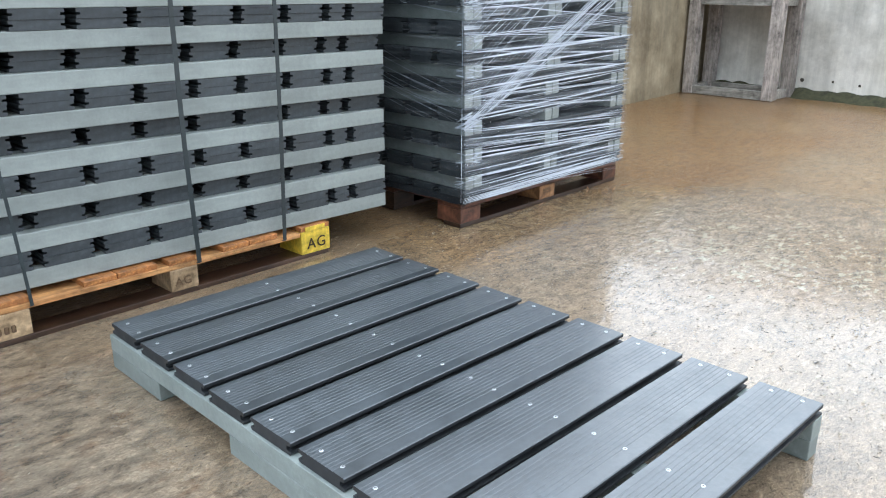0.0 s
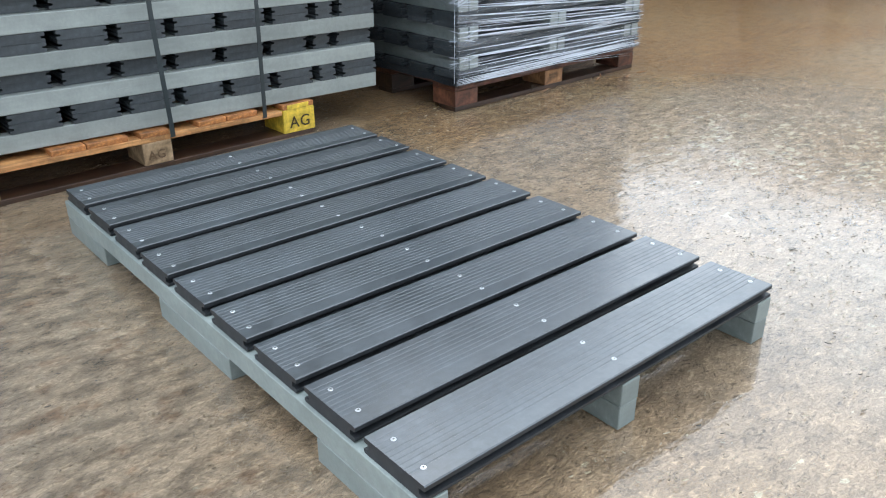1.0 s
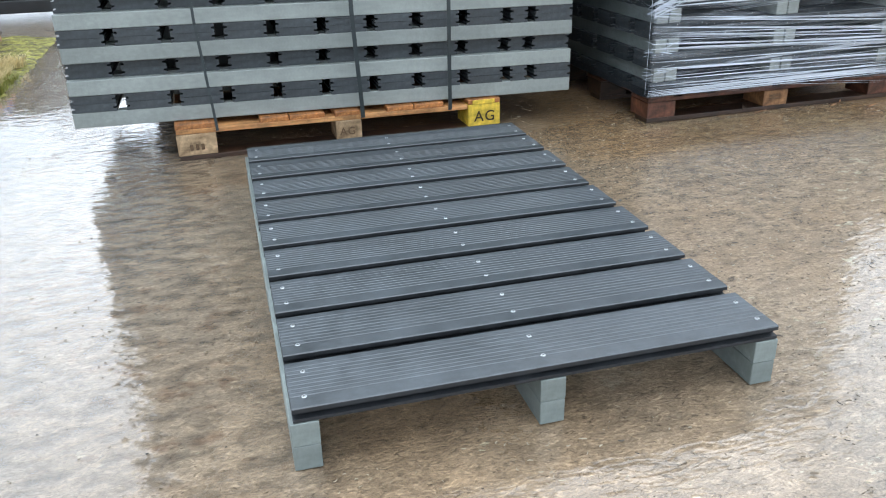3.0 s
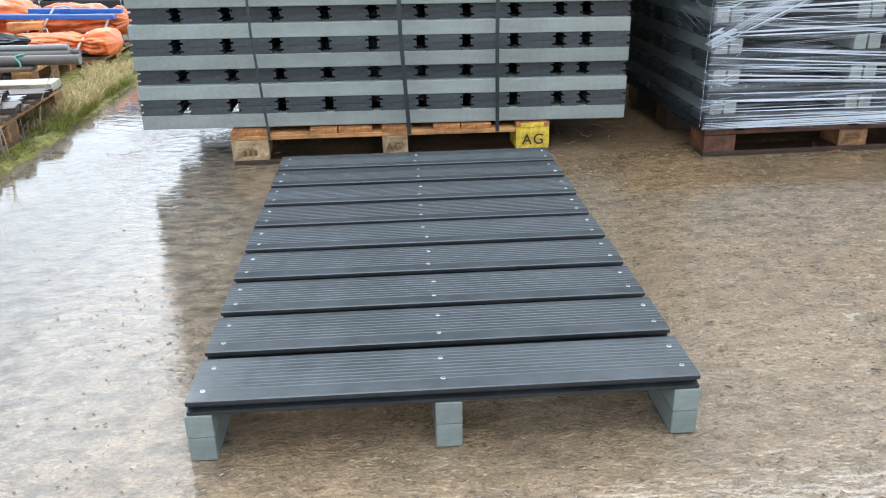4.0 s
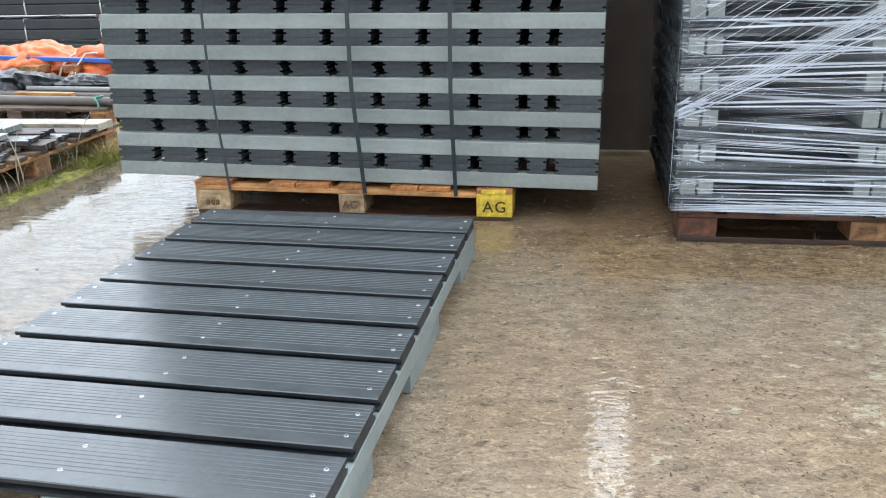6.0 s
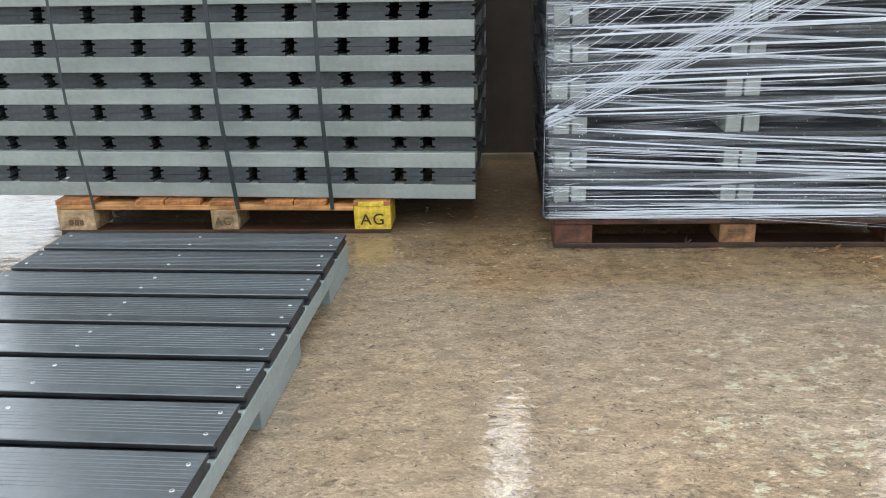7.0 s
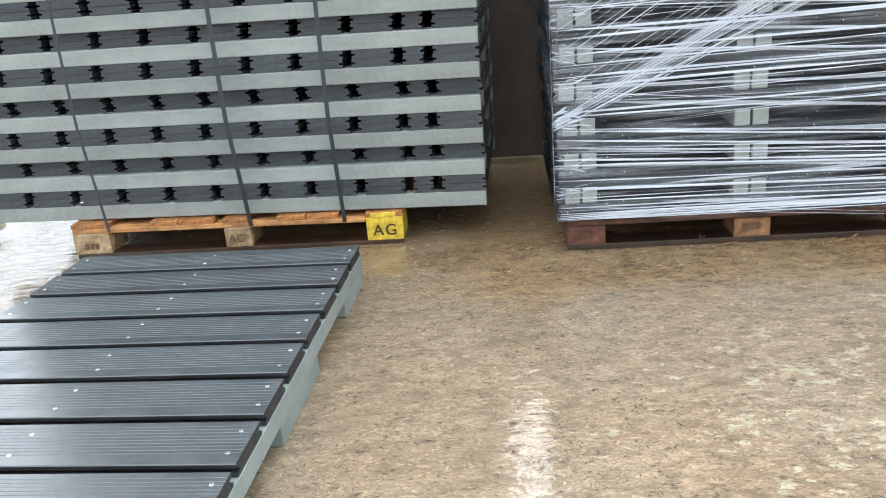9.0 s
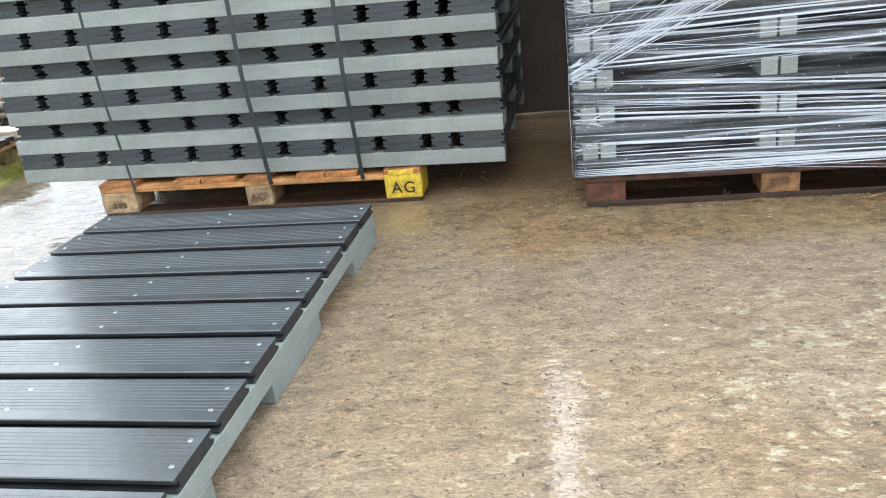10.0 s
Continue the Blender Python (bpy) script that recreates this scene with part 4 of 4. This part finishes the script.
def plank(x_end, y, z, length, width, thick, mat, turn, label, rough=0.0, seed=0):
    """A board along -x from its end; rough: how far the end is split and broken back."""
    rng = random.Random(seed)
    if rough:
        n = 9
        end = [(-rng.uniform(0, rough) - (rough * 0.6 if rng.random() < 0.3 else 0), width * k / n) for k in range(n + 1)]
        loop = end + [(-length, width), (-length, 0.0)]
        low = [(x - rng.uniform(-0.3, 0.7) * rough, q) for x, q in end] + loop[n + 1:]
        m = len(loop)
        verts = [(x, q, 0.0) for x, q in low] + [(x, q, thick * rng.uniform(0.86, 1.0) if i <= n else thick) for i, (x, q) in enumerate(loop)]
        faces = [tuple(range(m - 1, -1, -1)), tuple(range(m, 2 * m))] + [(i, (i + 1) % m, m + (i + 1) % m, m + i) for i in range(m)]
        ob = new("plank", closed(mesh_of("plank", verts, faces, mat)))
        ob.matrix_basis = pose(x_end, y, z, 0, 0, turn)
    else:
        ob = new("plank", box_mesh("plank", length, width, thick, mat, 0.003, 2))
        ob.matrix_basis = pose(x_end, y, z, 0, 0, turn) @ Matrix.Translation((-length, 0, 0))
    return tagged(ob, label, "plank", "planks on the yard-edge pallet")


def round_post(x_end, y, z, r, length, mat, turn, label, name="round_post", group="posts and pipes at the yard edge"):
    me = rod_mesh(name, [(0, 0, 0), (-0.004, 0, 0), (-length, 0, 0)], [r * 0.94, r, r], mat, 20)
    ob = new(name, me)
    ob.matrix_basis = pose(x_end, y, z, 0, 0, turn)
    return tagged(ob, label, "post" if mat is POST else "pipe", group)


pale, dark = "pale grey-green plastic plank, wet, on a pallet", "dark rough-ended wooden plank, wet, on a pallet"
cream = "cream-coloured sawn timber plank, wet, on a pallet"
for k, (xe, y, z, ln, wd, th, mt, tn, rg) in enumerate((
        (-0.42, 2.52, 0.137, 1.3, 0.15, 0.026, DARK_BOARD, 3, 0.05), (-0.47, 2.69, 0.137, 1.2, 0.13, 0.022, WOOD_DARK, 5, 0.07),
        (-0.38, 2.84, 0.137, 1.3, 0.14, 0.026, WOOD_DARK, 6, 0.05), (-0.43, 3.00, 0.137, 1.2, 0.13, 0.024, DARK_BOARD, 4, 0.05),
        (-0.36, 3.15, 0.137, 1.2, 0.12, 0.026, WOOD_DARK, 5, 0.06), (-0.40, 3.29, 0.137, 1.1, 0.15, 0.040, WOOD_PALE, 3, 0.0),
        (-0.53, 2.50, 0.164, 1.1, 0.12, 0.024, DARK_BOARD, 5, 0.04), (-0.50, 2.65, 0.164, 1.2, 0.12, 0.026, WOOD_DARK, 8, 0.06),
        (-0.45, 2.81, 0.164, 1.0, 0.13, 0.024, DARK_BOARD, 9, 0.05), (-0.50, 2.98, 0.164, 1.0, 0.13, 0.026, WOOD_DARK, 6, 0.05),
        (-0.60, 2.52, 0.191, 1.1, 0.13, 0.022, PALE_BOARD, 5, 0.0), (-0.56, 2.70, 0.191, 1.2, 0.15, 0.024, PALE_BOARD, 7, 0.0),
        (-0.66, 2.92, 0.191, 1.0, 0.15, 0.030, PALE_BOARD, 5, 0.0))):
    plank(xe, y, z, ln, wd, th, mt, tn, pale if mt is PALE_BOARD else cream if mt is WOOD_PALE else dark, rg * 0.45, k)
round_post(-0.43, 2.40, 0.1775, 0.042, 1.2, POST, 2, "dark slate round plastic post lying on a pallet")
round_post(-0.50, 2.26, 0.1805, 0.045, 1.2, POST, 2, "dark slate round plastic post lying on a pallet")

round_post(-0.47, 3.93, 0.1865, 0.028, 1.9, PIPE, -3, "long grey-brown plastic pipe lying on a pallet", "pipe")
round_post(-0.60, 4.16, 0.1805, 0.022, 1.5, PIPE, -3, "thin grey plastic pipe lying on a pallet", "pipe")
round_post(-0.57, 4.225, 0.1805, 0.022, 1.6, PIPE, -3, "thin grey plastic pipe lying on a pallet", "pipe")
round_post(-0.62, 4.195, 0.2185, 0.017, 0.9, PIPE_PALE, -3, "thin pale grey plastic pipe resting on two others", "pipe")
ob = new("timber_batten", box_mesh("timber_batten", 0.42, 0.05, 0.058, WOOD_NEW, 0.003, 2))
ob.matrix_basis = pose(-1.50, 4.085, 0.1585, 0, 0, -3)
tagged(ob, "short yellowish timber batten beside the pipes", "batten")


def soft_bundle(name, x0, x1, y, z0, ry, rz, mat, label, category, seed, swell, cinches=(), crease=1.0, group="", facets=0.0):
    """A wrapped, creased roll lying along x. swell: (x, fullness) along it; cinches: where cords draw it in."""
    n, m = (64, 20) if facets else (260, 80)
    rng = random.Random(seed)
    verts, faces = [], []
    sx, sr = [q[0] for q in swell], [q[1] for q in swell]
    for i in range(n + 1):
        f = i / n
        x = x0 + (x1 - x0) * f
        end = min(1, (min(f, 1 - f) / 0.03)) ** 0.5 if 0 < f < 1 else 0.12
        big = float(np.interp(x, sx, sr)) * (1 + 0.12 * noise.noise(Vector((x * 3.1, seed, 0))))
        near = min([abs(x - c) for c in cinches] + [9])
        big *= 1 - 0.38 * math.exp(-(near / 0.06) ** 2)
        pull = math.exp(-near / 0.16)
        for j in range(m):
            a = 2 * math.pi * j / m
            c, s = math.cos(a), math.sin(a)
            fold = 1 + crease * (0.24 * noise.noise(Vector((x * 3.4, c * 1.3 + seed, s * 1.3)))
                                 - 0.16 * max(0.0, 1 - 4.5 * abs(noise.noise(Vector((x * 3.2 + 1.2 * c, c * 1.5 + seed, s * 1.5)))))
                                 - 0.16 * pull * abs(math.sin(6 * a + 3 * noise.noise(Vector((x * 3, seed, 1)))))
                                 - 0.05 * max(0.0, 1 - 5 * abs(noise.noise(Vector((x * 8 - 2 * s, c * 3, s * 3 + seed)))))
                                 + 0.015 * noise.noise(Vector((x * 24, c * 7, s * 7 + seed))))
            fold += crease * 0.10 * abs(noise.noise(Vector((x * 6.5 + c, c * 2.6, s * 2.6 + seed)))) - crease * 0.07 * max(0.0, 1 - 7 * abs(noise.noise(Vector((x * 5.5 + 2.5 * s, c * 2.2 + seed, s * 2.2)))))
            r = end * big * (fold + facets * rng.uniform(-1, 1))
            verts.append((x, y + ry * c * r, max(0.0, rz * (1 + s * r))))
    for i in range(n):
        for j in range(m):
            t = (j + 1) % m
            faces.append((i * m + j, i * m + t, (i + 1) * m + t, (i + 1) * m + j))
    faces += [tuple(range(m)), tuple(range(n * m + m - 1, n * m - 1, -1))]
    ob = new(name, closed(mesh_of(name, verts, faces, mat, not facets)))
    ob.location.z = z0
    return tagged(ob, label, category, group)


soft_bundle("tarpaulin_roll", -1.75, -0.49, 4.74, 0.086, 0.18, 0.076, ORANGE, "creased orange tarpaulin roll tied with white cord", "tarpaulin", 1,
            ((-1.75, 0.6), (-1.3, 0.95), (-0.9, 1.0), (-0.47, 1.15)), (-0.72, -1.2), 1.0, "orange tarpaulin rolls")
soft_bundle("tarpaulin_roll", -3.0, -0.55, 5.24, 0.086, 0.28, 0.160, ORANGE, "humped orange tarpaulin roll tied with white cord", "tarpaulin", 7,
            ((-3.0, 0.9), (-2.1, 1.2), (-1.75, 1.0), (-1.45, 1.2), (-1.15, 0.85), (-0.9, 0.72), (-0.52, 0.8)), (-1.78, -1.16, -0.68), 1.0, "orange tarpaulin rolls")
soft_bundle("plastic_sheet", -2.5, -0.93, 4.45, 0.157, 0.15, 0.070, BLACK_SHEET, "crumpled black plastic sheet on a loaded pallet", "plastic sheet", 3,
            ((-2.5, 1.0), (-1.7, 1.2), (-1.3, 0.9), (-1.02, 0.4)), (-1.42,), 1.6, "", 0.07)
ob = new("blue_bar", box_mesh("blue_bar", 2.18, 0.06, 0.03, BLUE, 0.004, 2))
ob.matrix_basis = pose(-2.74, 4.985, 0.330, 0, 1.2, -2)
tagged(ob, "long blue painted bar lying on the orange tarpaulin", "bar")
ob = new("blue_bar", box_mesh("blue_bar", 0.62, 0.05, 0.03, BLUE, 0.004, 2))
ob.matrix_basis = pose(-1.16, 5.046, 0.322, 0, 1.2, -2)
tagged(ob, "short blue painted bar lying beside the longer one", "bar")
ob = new("timber_batten", box_mesh("timber_batten", 0.22, 0.07, 0.05, WOOD_NEW, 0.003, 2))
ob.matrix_basis = pose(-1.22, 4.82, 0.238, 0, 0, 6)
tagged(ob, "short offcut of yellow timber on the orange tarpaulin", "batten")


for k, (x, y) in enumerate(((-1.68, 4.86), (-2.02, 4.84))):
    ob = new("timber_batten", box_mesh("timber_batten", 0.11 + 0.03 * k, 0.16, 0.055, WOOD_ORANGE, 0.004, 2))
    ob.matrix_basis = pose(x, y, 0.236, 0, 0, 8 - 14 * k)
    tagged(ob, "short sawn timber end under the blue bar", "batten")


def tie(points, r, mat, label, category="cord"):
    ob = new("cord", rod_mesh("cord", points, r, mat, 6))
    return tagged(ob, label, category, "cords tying the bundles")


for x, y, ry, h in ((-0.72, 4.76, 0.15, 0.105), (-1.20, 4.76, 0.15, 0.10), (-1.78, 5.22, 0.26, 0.22), (-1.16, 5.22, 0.24, 0.20), (-0.68, 5.22, 0.22, 0.17)):
    pts = [(x + 0.03 * math.sin(a * 1.7 + x), y - ry * math.cos(a), 0.10 + h * 1.15 * math.sin(a)) for a in np.linspace(0.0, 3.1, 16)]
    pts = [(x - 0.05, y - ry - 0.03, 0.09), (x - 0.02, y - ry - 0.015, 0.12)] + pts
    tie(pts, 0.008, CORD, "white cord tied round an orange tarpaulin roll")
for x in (-1.62, -1.02):
    tie([(x, 4.86, 0.235), (x + 0.03, 4.93, 0.30), (x + 0.07, 4.965, 0.366), (x + 0.11, 5.02, 0.366), (x + 0.14, 5.06, 0.355)], 0.007, CORD, "white cord tied over the blue bar")
    for k in range(4):
        tie([(x + 0.01 * k, 4.87, 0.245), (x - 0.03 + 0.025 * k, 4.85, 0.205), (x - 0.05 + 0.035 * k, 4.845, 0.165)], 0.004, CORD, "frayed white cord end")
tie([(-0.80 + 0.02 * math.sin(5 * a), 3.945 - 0.042 * math.cos(a) - 0.02 * max(0, 1 - a), 0.175 + 0.045 * math.sin(a) - 0.04 * max(0, 0.8 - a)) for a in np.linspace(0, 3.0, 12)], 0.006, CORD_GREEN, "green cord tied round a pipe")


tie([(-2.50 + 0.035 * math.sin(3 * a), 6.838, 0.37 + 0.035 * math.cos(2.3 * a) - 0.004 * a) for a in np.linspace(0, 6.0, 22)], 0.009, CORD_GREEN, "knotted green cord on a post bundle")


def post_bundle(x0, x1, y, z, rows, cols, r, label, seed):
    """Long plastic posts strapped into a square bundle."""
    b = thing("post_bundle", label, "post bundle", (x0, y, z), "strapped post bundles")
    length = x1 - x0
    me = box_mesh("post", length, 2 * r, 2 * r, LOG, r * 0.22, 2)
    rng = random.Random(seed)
    for i in range(rows):
        for j in range(cols):
            part("post", me, b, (rng.uniform(-0.02, 0.02), j * 2.04 * r, i * 2.02 * r))
    hh, ww = rows * 2.02 * r, cols * 2.04 * r
    for f in (0.12, 0.5, 0.88):
        x = length * f
        part("band", rod_mesh("band", [(x, -0.004, 0.0), (x, -0.005, hh * 0.5), (x, -0.004, hh), (x, ww * 0.5, hh + 0.004), (x, ww, hh)], 0.008, CORD, 6, 1.0), b, label="white tie band")
    return b


def bearer_rail(x, y, z, ly, h):
    ob = new("timber_bearer", box_mesh("timber_bearer", 0.08, ly, h, WOOD_OLD, 0.003, 2))
    ob.matrix_basis = pose(x, y, z)
    return tagged(ob, "rough timber bearer under a post bundle", "bearer", "bearers under the post bundles")


for x0, x1, y in ((-4.6, -2.33, 6.85), (-1.86, -0.10, 6.50)):
    z = 0.0
    for lvl in range(3):
        for x in (x0 + 0.25, x1 - 0.33):
            bearer_rail(x, y, z, 0.62, 0.065 if lvl == 0 else 0.03)
        z += 0.0655 if lvl == 0 else 0.0305
        post_bundle(x0 + 0.05 * lvl, x1 - 0.03 * (lvl % 2), y, z, 2, 6, 0.05, "dark plastic posts strapped in a bundle, stacked at the yard edge", lvl)
        z += 2 * 2.02 * 0.05 + 0.006


def stems():
    rng = random.Random(8)
    for i in range(34):
        x, y = rng.uniform(-0.46, -0.33), rng.uniform(2.2, 3.9)
        h = rng.uniform(0.07, 0.2)
        bend = Vector((rng.uniform(-0.06, 0.07), rng.uniform(-0.07, 0.07), 0))
        pts = [Vector((x, y, 0.01)) + bend * f * f + Vector((0, 0, h * (f - 0.25 * f * f))) for f in np.linspace(0, 1, 6)]
        ob = new("dry_stem", rod_mesh("dry_stem", pts, [0.0019, 0.0019, 0.0016, 0.0014, 0.0011, 0.0008], TWIG, 5))
        tagged(ob, "bare dry weed stem on the verge", "weed", "dry weed stems")


    for x, y, dx, dy, h in ((-0.36, 2.62, -0.10, 0.02, 0.36), (-0.37, 2.60, 0.06, -0.02, 0.30), (-0.40, 2.35, -0.07, 0.05, 0.25), (-0.39, 3.05, 0.10, 0.05, 0.30), (-0.37, 2.05, -0.03, 0.06, 0.20)):
        pts = [(x + dx * f * f, y + dy * f, 0.01 + h * f * (1 - 0.1 * f)) for f in np.linspace(0, 1, 7)]
        ob = new("dry_stem", rod_mesh("dry_stem", pts, [0.0032, 0.003, 0.0028, 0.0025, 0.002, 0.0016, 0.001], TWIG, 6))
        tagged(ob, "tall bare straw-coloured weed stem on the verge", "weed", "dry weed stems")


stems()


# ---- litter on the wet ground, drops on the film, moss at the wall's foot ----
def litter():
    rng = random.Random(31)
    verts, faces = [], []
    for i in range(620):
        x, y = rng.uniform(-0.3, 4.6), rng.uniform(-0.2, 3.4)
        if 0.8 < x < 1.86 and 0.42 < y < 2.1:
            continue
        s = rng.uniform(0.0014, 0.0042) * (1.8 if rng.random() < 0.08 else 1)
        a, k, b = rng.uniform(0, 6.3), rng.uniform(0.25, 0.8), len(verts)
        u, v = Vector((math.cos(a), math.sin(a), 0)) * s, Vector((-math.sin(a), math.cos(a), 0)) * s * k
        c = Vector((x, y, -0.001))
        verts += [c - u, c + v * 0.9, c + u, c - v, c + Vector((0, 0, 0.0022 + s * 0.1))]
        faces += [(b, b + 3, b + 4), (b + 3, b + 2, b + 4), (b + 2, b + 1, b + 4), (b + 1, b, b + 4)]
    tagged(new("grit", mesh_of("grit", verts, faces, LITTER)), "dark specks of grit and leaf litter on the wet ground", "grit", kind="stuff")


def scales(name, label, mat, count, seed, longest, bias):
    """Small curled flakes lying on the wet concrete, thicker in some places than in others."""
    rng = random.Random(seed)
    verts, faces = [], []
    for i in range(count):
        x, y = rng.uniform(0.0, 4.4), rng.uniform(-0.3, 3.2)
        if 0.83 < x < 1.83 and 0.45 < y < 2.06:
            continue
        if noise.noise(Vector((x * 2.2, y * 2.2, seed))) + rng.uniform(-0.5, 0.5) < (bias if x > 0.85 else bias + (0.35 if x > 0.45 else 0.6)):
            continue
        ln = longest * rng.uniform(0.3, 1.0) * (1.8 if rng.random() < 0.04 else 1)
        wd, a, curl = ln * rng.uniform(0.14, 0.34), rng.gauss(0.0, 0.9), rng.uniform(-0.8, 0.8)
        b = len(verts)
        for f in (0.0, 0.35, 0.7, 1.0):
            g = a + curl * (f - 0.5)
            c = Vector((x + math.cos(g) * ln * (f - 0.5) * 2, y + math.sin(g) * ln * (f - 0.5) * 2, -0.0005))
            side = Vector((-math.sin(g), math.cos(g), 0)) * wd * (0.25 + math.sin(math.pi * f)) * rng.uniform(0.5, 1.2)
            verts += [c - side, c + Vector((0, 0, 0.0018)), c + side]
        for k in range(3):
            o = b + 3 * k
            faces += [(o, o + 3, o + 4, o + 1), (o + 1, o + 4, o + 5, o + 2)]
    tagged(new(name, mesh_of(name, verts, faces, mat)), label, "litter", kind="stuff")


def tie_holes():
    for y, z, r in ((2.92, 0.154, 0.022), (2.645, 0.159, 0.013), (2.415, 0.146, 0.014)):
        bm = bmesh.new()
        bmesh.ops.create_cone(bm, cap_ends=True, segments=14, radius1=r, radius2=r * 0.7, depth=0.012)
        me = bpy.data.meshes.new("tie_hole")
        bm.to_mesh(me)
        bm.free()
        me.materials.append(LITTER)
        ob = new("tie_hole", me)
        ob.matrix_basis = pose(7.66 - (3.92 - y) * 0.0435, y, z, 0, -90, 0)
        tagged(ob, "small dark tie hole in the stained concrete wall", "hole", "tie holes in the yard wall")


def drops():
    rng = random.Random(77)
    verts, faces = [], []
    for i in range(420):
        x, z = WRAP_X + rng.uniform(0, WRAP_W), 0.14 + abs(rng.gauss(0, 0.5))
        r, b = rng.uniform(0.0008, 0.0019), len(verts)
        c = Vector((x, WRAP_Y - 0.0155, z))
        verts += [c + Vector((r, 0, 0)), c + Vector((0, 0, r)), c - Vector((r, 0, 0)), c - Vector((0, 0, r * 1.5)), c - Vector((0, r, 0))]
        faces += [(b, b + 4, b + 3), (b + 1, b + 4, b), (b + 2, b + 4, b + 1), (b + 3, b + 4, b + 2)]
    ob = part("water_drops", mesh_of("water_drops", verts, faces, DROP), film, label="beads of rainwater on the film")
    tagged(ob, kind="stuff")


def wall_foot():
    rng = random.Random(3)
    verts, faces = [], []
    n = 120
    for i in range(n + 1):
        f = i / n
        y = 3.85 - f * 5.2
        x = 7.655 - f * 0.226
        w = 0.08 + 0.08 * abs(noise.noise(Vector((y * 4, 0, 2))))
        h = 0.070 + 0.05 * abs(noise.noise(Vector((y * 5, 3, 1))))
        verts += [(x - w, y, -0.006), (x - w * 0.45, y, h * 0.45), (x + 0.004, y, h)]
    for i in range(n):
        faces += [(3 * i, 3 * i + 1, 3 * i + 4, 3 * i + 3), (3 * i + 1, 3 * i + 2, 3 * i + 5, 3 * i + 4)]
    tagged(new("moss_edge", mesh_of("moss_edge", verts, faces, MOSS_DARK, True)), "dark damp moss and silt along the wall foot", "moss", kind="stuff")


litter()
scales("silt_flakes", "dark curled flakes of silt on the wet concrete", SILT, 900, 52, 0.0080, 0.1)
scales("silt_specks", "fine brown flakes lifting off the wet concrete", SILT_BROWN, 11000, 7, 0.0044, -0.05)
scales("pale_flakes", "fine cream-coloured chips of worn concrete", CHIP, 9000, 19, 0.0050, 0.05)
tie_holes()
drops()
wall_foot()


def small_remains():
    """A ledge at the brown wall's foot; splinters and a dry sprig by the red pallet."""
    ob = new("wall_ledge", box_mesh("wall_ledge", 3.2, 0.035, 0.028, WALL_STAIN, 0.004, 2))
    ob.matrix_basis = pose(0.9, 3.5385, -0.006, 0, 0, 1.63)
    tagged(ob, "narrow brown-stained concrete ledge at the wall foot", "ledge", kind="structure")
    rng = random.Random(14)
    for x, y in ((3.36, 2.235), (3.42, 2.26), (3.62, 2.20), (2.98, 2.24), (3.50, 2.17)):
        ln, a = rng.uniform(0.04, 0.09), rng.uniform(-0.9, 0.9)
        pts = [(x + math.cos(a) * ln * f, y + math.sin(a) * ln * f, 0.004 + 0.004 * f) for f in (0, 0.5, 1)]
        tagged(new("wood_splinter", rod_mesh("wood_splinter", pts, [0.0015, 0.004, 0.001], WOOD_ORANGE, 5)), "splinter of orange-brown wood on the wet ground", "splinter", "wood splinters")
    for k in range(5):
        h, lx = rng.uniform(0.02, 0.042), rng.uniform(-0.02, 0.02)
        pts = [(2.935 + lx * f * f, 2.262 - 0.01 * f, 0.012 + h * f) for f in (0, 0.4, 0.75, 1)]
        tagged(new("dry_stem", rod_mesh("dry_stem", pts, [0.0014, 0.0012, 0.0009, 0.0005], WOOD_OLD, 5)), "dry grass sprig caught at the pallet foot", "weed", "dry weed stems")


small_remains()
